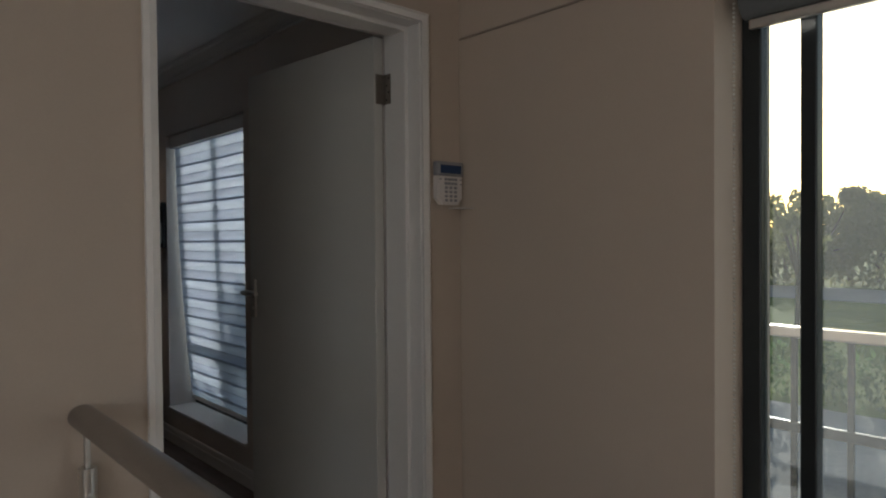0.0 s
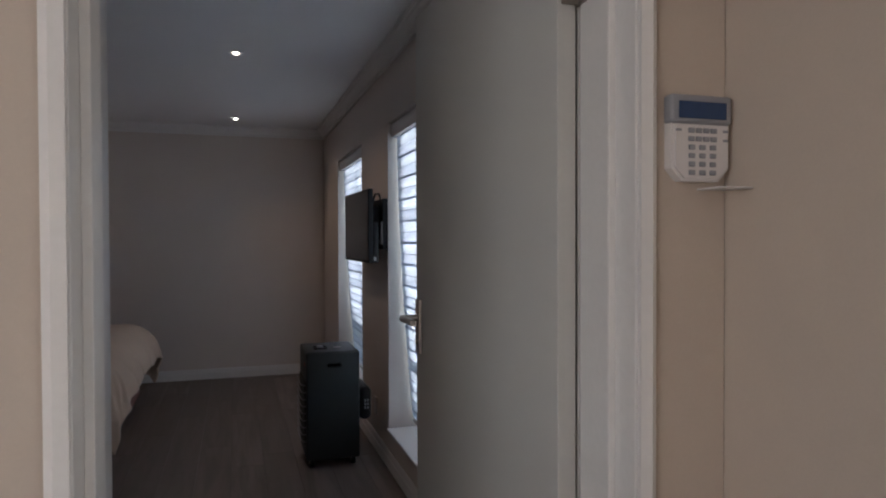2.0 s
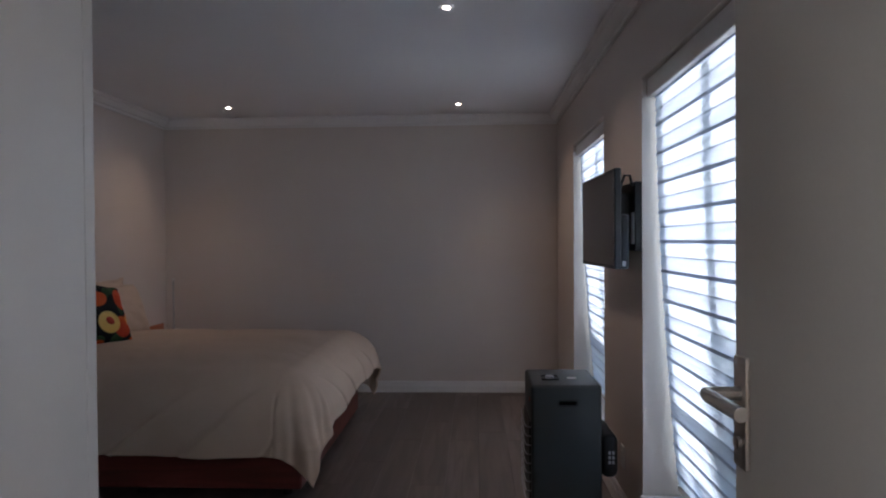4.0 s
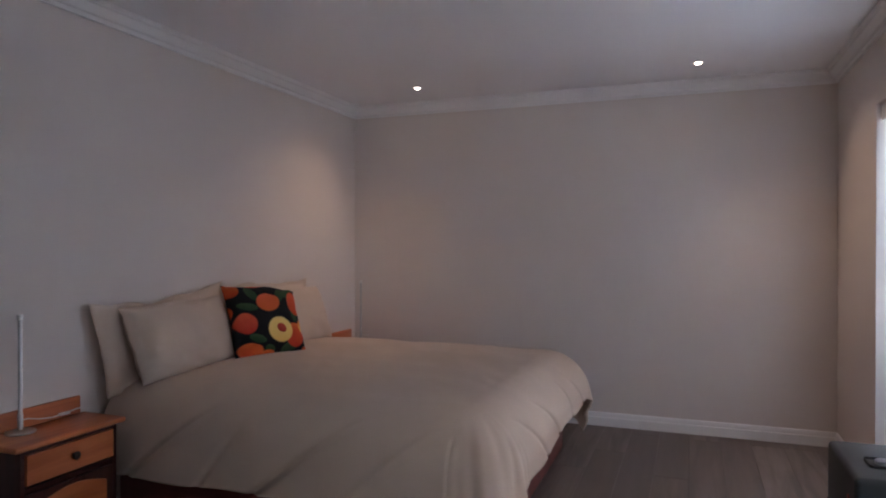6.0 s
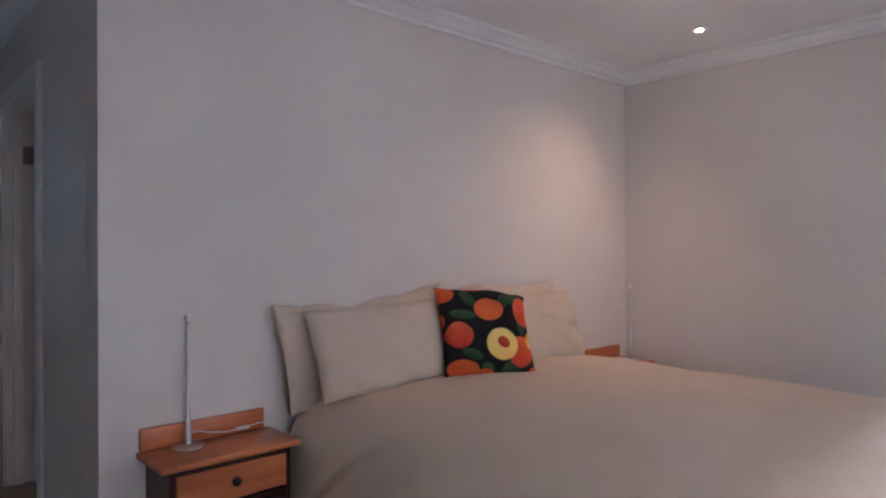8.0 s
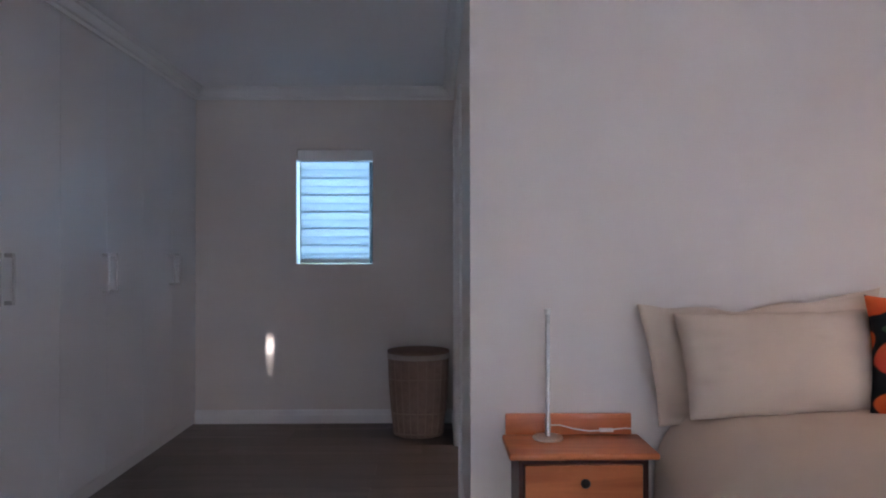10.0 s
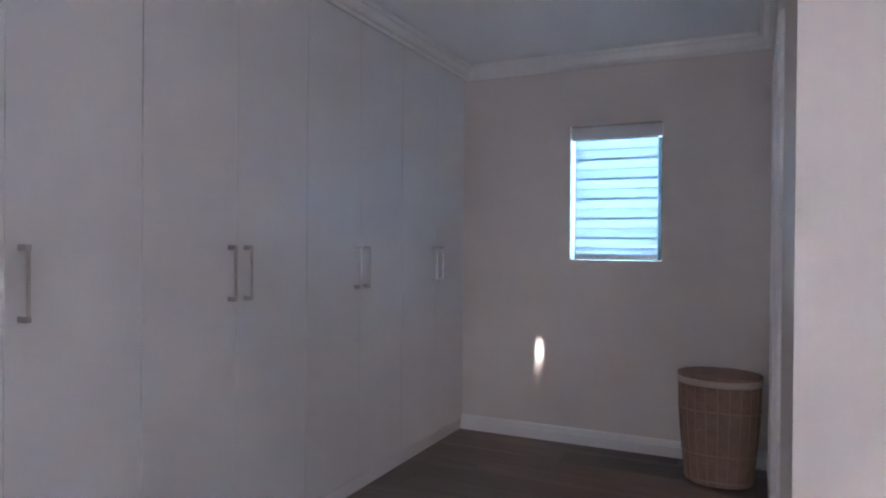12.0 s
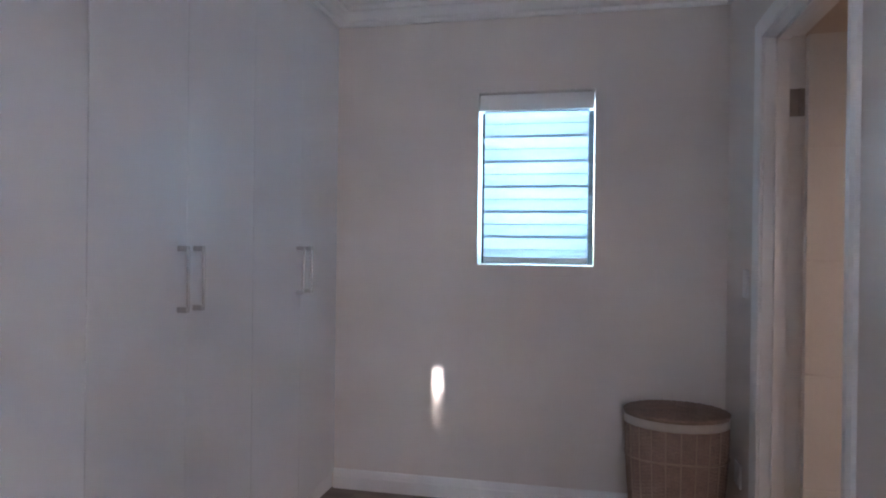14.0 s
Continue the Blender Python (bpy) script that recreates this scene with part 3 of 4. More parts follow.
# ---- bed ----
BY0, BY1, BXF, BTOP = 4.90, 6.60, -0.05, 0.675
bed = thing("bed", (0, 0, 0), "double bed with a red-stained wooden base, made up", "bed")
part("base", bx((WEST + 0.03, BY0 + 0.01, 0.05), (BXF, BY1, 0.36), 0.012), BASE, bed, "dark red stained base")
part("mattress", bx((WEST + 0.03, BY0 + 0.02, 0.361), (BXF - 0.02, BY1 - 0.02, BTOP - 0.03), 0.05, 4), PILLOW, bed)
for x in (-1.8, -0.95, -0.15):
    for y in (BY0 + 0.1, BY1 - 0.1):
        part("foot", cyl(bmesh.new(), (x, y, 0), (x, y, 0.05), 0.025), BLACK, bed)


def duvet():
    """A thick duvet over the mattress: wide soft shoulders, loose hem, a few sharp creases, fanned corners."""
    nx, ny = 250, 290
    R, top = 0.235, BTOP
    x0, x1, y0, y1 = WEST + 0.05, BXF - 0.115, BY0 + 0.135, BY1 - 0.06
    side, foot = 0.545, 0.43
    creases = [(4.35, 0.30, 0.9), (4.62, -0.25, 0.7), (5.05, 0.35, 1.0), (5.40, 0.2, 0.8), (5.72, -0.3, 0.9), (5.95, 0.3, 1.0), (6.12, 0.1, 0.7), (6.42, -0.2, 0.9), (6.66, 0.3, 0.8), (6.9, 0.1, 0.6)]
    bm = bmesh.new()
    grid = []
    for i in range(nx + 1):
        row = []
        u = x0 + (x1 + foot - x0) * i / nx
        for j in range(ny + 1):
            v = y0 - side + (y1 - y0 + 2 * side) * j / ny
            dx, dy = max(u - x1, 0), max(y0 - v, v - y1, 0)
            d = math.hypot(dx, dy)
            cx, cy = min(u, x1), min(max(v, y0), y1)
            ex, ey = min((x1 - cx) / 0.6, 1), min(min(cy - y0, y1 - cy) / 0.6, 1)
            dome = 0.035 * (1 - (1 - ex) ** 2) * (1 - (1 - ey) ** 2)
            fine = 0.0035 * noise.noise((u * 14 + v * 5, v * 9, 6)) * max(0.0, noise.noise((u * 2.2, v * 2.2, 8)) + 0.25)
            low = fine + 0.014 * noise.noise((u * 1.8, v * 1.8, 0)) + 0.006 * noise.noise((u * 5, v * 5, 3))
            if d <= 0:
                p = Vector((cx, cy, top + dome + low))
            else:
                n = Vector((dx, -dy if v < y0 else dy, 0)).normalized()
                arc = R * math.pi / 2
                if d < arc:
                    o, dz = R * math.sin(d / R), R * (1 - math.cos(d / R))
                else:
                    o, dz = R, R + (d - arc)
                corner = min(dx, dy) > 0
                fan = math.atan2(dx, dy)
                s = (u - v + 10.5) if not corner else (x1 - (y0 if v < y0 else y1) + 10.5 + (fan - 0.8) * 0.3)
                t = min(1.0, d / 0.5)
                wave = 0.007 * t * t * math.sin(s * 6.0 + 4 * noise.noise((u, v, 5))) + 0.018 * t * noise.noise((u * 2.5, v * 2.5, 9))
                for at, slant, deep in creases:
                    q = (s - at + slant * (d - 0.3)) / 0.019
                    if abs(q) < 3:
                        wave -= 0.017 * deep * math.exp(-q * q) * max(0.0, (t - 0.35) / 0.65) ** 0.7
                if corner:
                    wave += 0.022 * t * t * math.sin(fan * 11 + 0.8) * math.sin(2 * fan)
                    wave += 0.006 * t * t * math.sin(fan * 27 + 2 * noise.noise((u * 3, v * 3, 2))) * math.sin(2 * fan) ** 0.5
                    wave += 0.075 * t ** 3 * math.sin(2 * fan) ** 2
                o += wave + 0.03 * t
                z = top + low * (1 - t) - dz + 0.015 * t * noise.noise((s * 3, 0, 4))
                p = Vector((cx, cy, z)) + n * o
                p.z = max(p.z, 0.05)
            row.append(bm.verts.new(p))
        grid.append(row)
    for i in range(nx):
        for j in range(ny):
            bm.faces.new((grid[i][j], grid[i + 1][j], grid[i + 1][j + 1], grid[i][j + 1]))
    ob = part("duvet", bm, DUVET, None, "", 180)
    so = ob.modifiers.new("thickness", "SOLIDIFY")
    so.thickness, so.offset = 0.02, -1
    return tagged(ob, "plain taupe cotton duvet draped over the bed", "duvet")


duvet()


def pillow(name, w, h, t, m, material, label, flange=0.0, seed=0, lift=0.0, category="pillow", pinch=0.035):
    """A stuffed pillow in its own x (width), z (height); m places its middle."""
    th = thing(name, (0, 0, 0), label, category, "bed pillows" if category == "pillow" else "")
    th.matrix_world = m
    n = 36
    bm = bmesh.new()
    sheets = []
    for side in (1, -1):
        g = []
        for i in range(n + 1):
            row = []
            for j in range(n + 1):
                a, b = 2 * i / n - 1, 2 * j / n - 1
                ia, ib = min(abs(a) / (1 - flange), 1), min(abs(b) / (1 - flange * w / h), 1)
                puff = max(0.0, (1 - ia ** 3.2)) ** 0.5 * max(0.0, (1 - ib ** 3.2)) ** 0.5
                pin = 1 - (0.13 * (1 - b) / 2 if flange else 0) - pinch * (1 - abs(b) ** 2) * abs(a) ** 3
                pin2 = 1 - pinch * (1 - abs(a) ** 2) * abs(b) ** 3
                wr = 0.010 * noise.noise((a * 3 + seed, b * 3, side * 2.0)) + 0.005 * noise.noise((a * 8 + seed, b * 8, side * 2.0))
                z = b * h / 2 * pin2 + (lift * max(a, 0) ** 2 * (1.5 - 0.5 * max(a, 0)) * max(b, 0) ** 2 if lift else 0) + (0.03 if flange else 0.008) * noise.noise((a * 2.6 + seed, b, 7)) * max(b, 0.0) ** 2
                wave = 0.012 * noise.noise((a * 3, b * 3, seed + 11)) * max(abs(a), abs(b)) ** 4
                row.append(bm.verts.new((a * w / 2 * pin, side * (t / 2 * puff + wr * min(1, puff * 2) + 0.002) + wave, z)))
            g.append(row)
        sheets.append(g)
        for i in range(n):
            for j in range(n):
                bm.faces.new((g[i][j], g[i + 1][j], g[i + 1][j + 1], g[i][j + 1]))
    f, k = sheets
    for i in range(n):
        for e in (0, n):
            bm.faces.new((f[i][e], f[i + 1][e], k[i + 1][e], k[i][e]))
            bm.faces.new((f[e][i], f[e][i + 1], k[e][i + 1], k[e][i]))
    part("cover", bm, material, th, "", 180)
    return th


def peach_print():
    """Black cotton printed with peaches and leaves, laid out on the cushion's face."""
    m = mat("peach_print", (0.012, 0.013, 0.016), 0.85, var=0.1, grain=500, bump=0.1, spec=0.2)
    nt = m.node_tree
    b = nt.nodes["Principled BSDF"]
    cur = b.inputs["Base Color"].links[0].from_socket
    tc = nt.nodes.new("ShaderNodeTexCoord")
    nz = nt.nodes.new("ShaderNodeTexNoise")
    nz.inputs["Scale"].default_value = 14
    nt.links.new(tc.outputs["Object"], nz.inputs["Vector"])
    H = 0.23

    def blob(cur, x, z, rx, rz, rot, col, col2):
        mp = nt.nodes.new("ShaderNodeMapping")
        mp.vector_type = "TEXTURE"
        mp.inputs["Location"].default_value = (x * H, 0, z * H)
        mp.inputs["Rotation"].default_value = (0, radians(rot), 0)
        mp.inputs["Scale"].default_value = (rx * H * 0.92, 10, rz * H * 0.92)
        nt.links.new(tc.outputs["Object"], mp.inputs[0])
        ln = nt.nodes.new("ShaderNodeVectorMath")
        ln.operation = "LENGTH"
        nt.links.new(mp.outputs[0], ln.inputs[0])
        mk = nt.nodes.new("ShaderNodeMapRange")
        mk.inputs[1].default_value, mk.inputs[2].default_value, mk.inputs[3].default_value, mk.inputs[4].default_value = 0.95, 1.03, 1, 0
        nt.links.new(ln.outputs["Value"], mk.inputs[0])
        inner = nt.nodes.new("ShaderNodeMix")
        inner.data_type = "RGBA"
        inner.inputs[6].default_value, inner.inputs[7].default_value = (*col, 1), (*col2, 1)
        sep = nt.nodes.new("ShaderNodeSeparateXYZ")
        nt.links.new(mp.outputs[0], sep.inputs[0])
        ad = nt.nodes.new("ShaderNodeMath")
        ad.operation = "MULTIPLY_ADD"
        ad.inputs[1].default_value = 0.45
        nt.links.new(sep.outputs[2], ad.inputs[0])
        nt.links.new(nz.outputs[0], ad.inputs[2])
        nt.links.new(ad.outputs[0], inner.inputs[0])
        mx = nt.nodes.new("ShaderNodeMix")
        mx.data_type = "RGBA"
        nt.links.new(mk.outputs[0], mx.inputs[0])
        nt.links.new(cur, mx.inputs[6])
        nt.links.new(inner.outputs[2], mx.inputs[7])
        return mx.outputs[2]
    G1, G2 = (0.02, 0.05, 0.025), (0.05, 0.10, 0.045)
    O1, O2 = (0.56, 0.055, 0.014), (0.70, 0.14, 0.03)
    R1, R2 = (0.52, 0.03, 0.02), (0.70, 0.12, 0.05)
    Y1, Y2 = (0.85, 0.55, 0.13), (0.80, 0.62, 0.22)
    for a in ((-0.52, 0.28, 0.30, 0.11, 10, G1, G2), (-0.35, 0.62, 0.12, 0.26, -35, G1, G2), (0.38, 0.55, 0.12, 0.22, 20, G1, G2), (0.62, 0.62, 0.26, 0.12, -25, G1, G2),
              (0.70, 0.05, 0.10, 0.26, 0, G1, G2), (-0.40, -0.55, 0.24, 0.11, 20, G1, G2), (0.45, -0.80, 0.30, 0.13, -20, G1, G2), (-0.1, -0.82, 0.15, 0.1, 20, G1, G2),
              (-0.85, 0.78, 0.24, 0.22, 0, O1, O2), (-0.2, 0.92, 0.34, 0.10, 0, O1, O2), (0.04, 0.38, 0.34, 0.27, 0, O2, R2), (-0.62, -0.15, 0.30, 0.30, 0, R1, R2),
              (0.78, 0.33, 0.22, 0.36, 0, O1, R2), (0.62, -0.52, 0.30, 0.34, 10, R1, O2), (0.24, -0.36, 0.36, 0.36, 0, Y1, Y2), (0.27, -0.33, 0.15, 0.13, 25, (0.35, 0.03, 0.02), (0.5, 0.08, 0.04)),
              (-0.6, -0.83, 0.36, 0.2, 5, O1, O2), (-0.98, 0.2, 0.12, 0.22, 0, O1, O2), (-0.15, -0.92, 0.22, 0.1, 0, O1, O2), (0.93, -0.28, 0.2, 0.2, 0, Y1, O2), (0.98, -0.92, 0.22, 0.12, 0, O1, O2), (0.98, 0.9, 0.12, 0.12, 0, R1, R2)):
        cur = blob(cur, *a)
    nt.links.new(cur, b.inputs["Base Color"])
    return m


def prop(y, z, x, lean, turn=0.0, roll=0.0):
    """Pose of a pillow that faces +x: its own x runs along +y, leaning back towards the wall."""
    return Matrix.Translation((x, y, z)) @ Matrix.Rotation(radians(90 + turn), 4, "Z") @ Matrix.Rotation(radians(lean), 4, "X") @ Matrix.Rotation(radians(roll), 4, "Y")


pillow("pillow", 0.93, 0.44, 0.12, prop(5.185, 0.83, -1.875, -5, 0, -1.0), PILLOW, "beige cotton flanged pillow leaning against the wall", 0.07, 1, 0.065)
pillow("pillow", 0.74, 0.385, 0.16, prop(5.205, 0.852, -1.775, -22, 1, -1), PILLOW, "plain beige cotton pillow propped on another", 0.0, 2)
pillow("pillow", 0.84, 0.44, 0.13, prop(6.12, 0.865, -1.865, -6, 0, 1), PILLOW, "beige cotton flanged pillow leaning against the wall", 0.07, 3, 0.0)
pillow("pillow", 0.74, 0.40, 0.15, prop(6.22, 0.845, -1.76, -20, 2, 0), PILLOW, "plain beige cotton pillow behind the peach cushion", 0.0, 4)
pillow("scatter_cushion", 0.45, 0.45, 0.13, prop(5.675, 0.89, -1.62, -27, -27, 1), peach_print(), "black cushion printed with orange peaches", 0.0, 5, -0.055, "cushion", 0.075)


# ---- bedside tables and lamps ----
def bedside_table(y0, y1):
    xb, xf, top = WEST + 0.002, -1.69, 0.553
    yc = (y0 + y1) / 2
    t = thing("bedside_table", (0, 0, 0), "orange pine bedside table with dark red frame and drawer", "bedside table", "bedside tables")
    part("top", bx((xb, y0, top - 0.024), (xf, y1, top), 0.008, 3), PINE, t, "varnished orange pine top", 40)
    part("back_rail", bx((xb, y0 + 0.012, top + 0.0005), (xb + 0.017, y1 - 0.03, top + 0.082), 0.006, 2), PINE, t, "", 40)
    a, b, f = y0 + 0.035, y1 - 0.035, xf - 0.022
    part("side_panel", bx((xb, a, 0.0), (f, a + 0.018, top - 0.0245), 0.002), MAHOG, t)
    part("side_panel", bx((xb, b - 0.018, 0.0), (f, b, top - 0.0245), 0.002), MAHOG, t)
    part("back_panel", bx((xb, a + 0.018, 0.04), (xb + 0.008, b - 0.018, top - 0.025)), MAHOG, t)
    part("shelf", bx((xb + 0.008, a + 0.018, 0.36), (f - 0.004, b - 0.018, 0.375)), MAHOG, t)
    part("bottom", bx((xb + 0.008, a + 0.018, 0.05), (f - 0.004, b - 0.018, 0.066)), MAHOG, t)
    part("rail", bx((f - 0.02, a + 0.018, top - 0.042), (f - 0.002, b - 0.018, top - 0.0245)), MAHOG, t)
    d = part("drawer_front", bx((f - 0.012, a + 0.022, 0.388), (f + 0.008, b - 0.022, top - 0.044), 0.003, 2), PINE, t, "orange pine drawer front")
    part("knob", lathe([(0.008, 0), (0.007, 0.008), (0.015, 0.014), (0.017, 0.022), (0.011, 0.028)], 20), KNOB, d, "dark turned knob", 60).matrix_local = Matrix.Translation((f + 0.008, yc, 0.453)) @ Matrix.Rotation(radians(90), 4, "Y")
    part("door", bx((f - 0.012, a + 0.022, 0.07), (f + 0.004, b - 0.022, 0.352), 0.003, 2), MAHOG, t)
    bm = bmesh.new()
    pts = 14
    vs = []
    for i in range(pts + 1):
        s = -1 + 2 * i / pts
        vs.append((yc + s * (b - a) * 0.36, 0.30 + 0.035 * math.cos(s * math.pi / 2)))
    vs += [(yc + (b - a) * 0.36, 0.12), (yc - (b - a) * 0.36, 0.12)]
    fr = [bm.verts.new((f + 0.005, y, z)) for y, z in vs]
    bk = [bm.verts.new((f + 0.012, y, z)) for y, z in vs]
    bm.faces.new(fr)
    bm.faces.new(bk[::-1])
    for i in range(len(vs)):
        bm.faces.new((fr[i], fr[(i + 1) % len(vs)], bk[(i + 1) % len(vs)], bk[i]))
    part("door_panel", bm, PINE, t, "arched orange pine panel")
    return t


def table_lamp(x, y, z):
    l = thing("table_lamp", (x, y, z), "slim brushed steel stick lamp on a bedside table", "table lamp", "bedside lamps")
    part("base", lathe([(0.056, 0), (0.058, 0.003), (0.056, 0.008), (0.02, 0.012), (0.012, 0.013)], 36), STEEL, l, "round brushed steel foot", 40)
    part("stem", lathe([(0.011, 0.0125), (0.011, 0.075), (0.0085, 0.078), (0.0085, 0.465)], 20), mat("satin_tube", (0.5, 0.49, 0.48), 0.35, 0.7), l, "", 40)
    part("cap", lathe([(0.0125, 0.465), (0.0125, 0.485), (0.010, 0.487)], 20), STEEL, l, "", 40)
    bm = tube([(0.0, 0.012, 0.05), (-0.02, 0.05, 0.045), (-0.025, 0.10, 0.030), (-0.02, 0.16, 0.022), (-0.03, 0.22, 0.022), (-0.03, 0.3, 0.03), (-0.04, 0.325, 0.025)], 0.0025, 6)
    c = part("cord", bm, CORD, l, "white flex", 60)
    part("cord_switch", bx((-0.035, 0.2, 0.016), (-0.022, 0.255, 0.030), 0.004), CORD, c)
    return l


bedside_table(4.21, 4.735)
table_lamp(-1.885, 4.376, 0.553)
bedside_table(6.83, 7.335)
table_lamp(-1.80, 7.215, 0.553)

# ---- heater and television ----
ht = thing("gas_heater", (1.285, 4.70, 0), "dark slate gas cabinet heater on castors", "heater")
part("body", bx((-0.165, -0.195, 0.045), (0.155, 0.195, 0.695), 0.016, 4), HEAT, ht, "", 40)
part("indicator", cyl(bmesh.new(), (-0.168, -0.12, 0.615), (-0.164, -0.12, 0.615), 0.011, seg=16), mat("dull_red_plastic", (0.32, 0.06, 0.05), 0.5), ht, "small red marker")
# grip slot is not cut in; near-black colour gives the recess's shade
sl = bmesh.new()
box(sl, (-0.045, -0.1965, 0.600), (0.045, -0.190, 0.628), 0.010, 3)
part("handle_slot", sl, mat("slot_shade", (0.004, 0.004, 0.004), 0.9, spec=0.0), ht, "grip slot with the shade of its recess as black colour", 40)
rec = part("control_recess", bx((-0.105, -0.085, 0.690), (-0.025, 0.005, 0.697), 0.012, 3), BLACK, ht, "", 40)
part("control_knob", lathe([(0.020, 0), (0.020, 0.010), (0.016, 0.013)], 20, (-0.065, -0.04, 0.697)), KEYG, rec, "", 40)
part("badge", bx((0.02, -0.045, 0.6945), (0.062, -0.025, 0.6965), 0.004), KEYP, ht)
for i in range(9):
    z = 0.16 + i * 0.042
    part("grille_bar", tube([(-0.165, -0.165, z), (-0.185, -0.16, z), (-0.19, -0.10, z), (-0.19, 0.10, z), (-0.185, 0.16, z), (-0.165, 0.165, z)], 0.003, 6), KEYG, ht)
part("burner_panel", bx((-0.172, -0.16, 0.14), (-0.164, 0.16, 0.52), 0.003), BLACK, ht)
part("rear_cover", bx((0.155, -0.17, 0.26), (0.235, 0.15, 0.46), 0.035, 4), BLACK, ht, "black vented rear cover", 40)
for a in (0, 1, 2):
    for b in (0, 1):
        part("vent", bx((0.186 + b * 0.017, -0.1725, 0.33 + a * 0.022), (0.197 + b * 0.017, -0.1695, 0.345 + a * 0.022), 0.002), KEYG, ht)
for x in (-0.13, 0.12):
    for y in (-0.15, 0.15):
        c = part("castor", cyl(bmesh.new(), (x - 0.012, y, 0.022), (x + 0.012, y, 0.022), 0.022, seg=18), BLACK, ht, "", 40)
        part("castor_fork", bx((x - 0.016, y - 0.012, 0.02), (x + 0.016, y + 0.012, 0.046), 0.003), STEEL, c)

TW, TH = 0.735, 0.435
tv = thing("television", (1.463, 4.715, 1.445), "flat black television on a wall bracket", "television", rz=1.5)
part("casing", bx((-0.006, -TW / 2, -TH / 2), (0.022, TW / 2, TH / 2), 0.004), BLACK, tv)
part("screen", bx((-0.0075, -TW / 2 + 0.010, -TH / 2 + 0.016), (-0.0055, TW / 2 - 0.010, TH / 2 - 0.010)), SCREEN, tv, "dark glossy screen")
part("rear_housing", bx((0.0215, -TW / 2 + 0.02, -TH / 2 + 0.0), (0.062, TW / 2 - 0.10, 0.02), 0.012, 3), BLACK, tv, "", 40)
part("label_sticker", bx((0.03, -TW / 2 + 0.0185, -TH / 2 + 0.012), (0.045, -TW / 2 + 0.021, -TH / 2 + 0.035)), KEYG, tv)
br = part("bracket", bx((0.062, -0.20, -0.12), (0.100, -0.16, 0.12), 0.003), BLACK, tv, "black wall bracket")
part("bracket_bar", bx((0.062, 0.10, -0.12), (0.100, 0.14, 0.12), 0.003), BLACK, br)
part("wall_plate", bx((0.10, -0.29, -0.14), (0.134, 0.16, 0.165), 0.004), BLACK, br)
part("bracket_arm", cyl(bmesh.new(), (0.098, -0.27, -0.11), (0.098, -0.27, 0.03), 0.012), mat("grey_tube", (0.25, 0.25, 0.25), 0.5, 0.3), br, "grey steel tube")
part("bracket_hook", tube([(0.03, -0.3, 0.13), (0.05, -0.31, 0.19), (0.075, -0.3, 0.19), (0.09, -0.28, 0.15), (0.11, -0.26, 0.15)], 0.006, 8), BLACK, br)


# ---- laundry basket ----
def basket():
    t = thing("laundry_basket", (-3.98, 3.835, 0), "brown oval wicker laundry basket with lid and calico liner", "basket", rz=90)
    H, seg, rows = 0.555, 132, 74

    def rad(z):
        k = z / H
        return 0.165 + 0.042 * k + 0.008 * math.sin(k * 3.1)
    bm = bmesh.new()
    rings = []
    for r in range(rows * 2 + 1):
        z = 0.006 + (H - 0.012) * r / (rows * 2)
        ring = []
        for i in range(seg):
            a = 2 * math.pi * i / seg
            s = math.sin(a * 22 + (math.pi if (r // 2) % 2 else 0)) * 0.0050 * (1 if r % 2 else 0.3)
            rr = rad(z) + s + (0.002 if r % 2 else -0.001)
            ring.append(bm.verts.new((rr * math.cos(a), 0.82 * rr * math.sin(a), z)))
        rings.append(ring)
    for p, q in zip(rings, rings[1:]):
        for i in range(seg):
            bm.faces.new((p[i], p[(i + 1) % seg], q[(i + 1) % seg], q[i]))
    bm.faces.new(rings[0][::-1])
    part("woven_body", bm, WICK, t, "", 180)
    for k in range(22):
        a = 2 * math.pi * (k + 0.5) / 22
        part("stake", tube([((rad(z) + 0.0025) * math.cos(a), 0.82 * (rad(z) + 0.0025) * math.sin(a), z) for z in (0.01, 0.14, 0.28, 0.42, 0.54)], 0.0030, 6), STAKE, t)
    for z in (0.03, 0.17, 0.40):
        part("cane_band", tube([((rad(z) + 0.005) * math.cos(b), 0.82 * (rad(z) + 0.005) * math.sin(b), z + 0.004 * math.sin(b * 3)) for b in [2 * math.pi * i / 48 for i in range(49)]], 0.004, 6), STAKE, t)
    part("liner", lathe([(0.209, 0.530), (0.214, 0.535), (0.2135, 0.562), (0.207, 0.566)], 64, (0, 0, 0), 1, 0.82), LINER, t, "pale calico band", 180)
    lid = bmesh.new()
    rings = []
    for r in range(41):
        k = r / 40
        ring = []
        for i in range(seg):
            a = 2 * math.pi * i / seg
            bump = 0.005 * math.sin(a * 24 + (math.pi if (r // 2) % 2 else 0)) * (1 if r % 2 else 0.3)
            ring.append(lid.verts.new(((0.003 + 0.212 * k) * math.cos(a), 0.83 * (0.003 + 0.212 * k) * math.sin(a), 0.594 - 0.012 * k * k + bump)))
        rings.append(ring)
    ring = [lid.verts.new((0.212 * math.cos(2 * math.pi * i / seg), 0.83 * 0.212 * math.sin(2 * math.pi * i / seg), 0.567)) for i in range(seg)]
    rings.append(ring)
    for p, q in zip(rings, rings[1:]):
        for i in range(seg):
            lid.faces.new((p[i], p[(i + 1) % seg], q[(i + 1) % seg], q[i]))
    lid.faces.new(rings[0])
    lid.faces.new(ring)
    part("lid", lid, WICK, t, "woven wicker lid", 180)


basket()

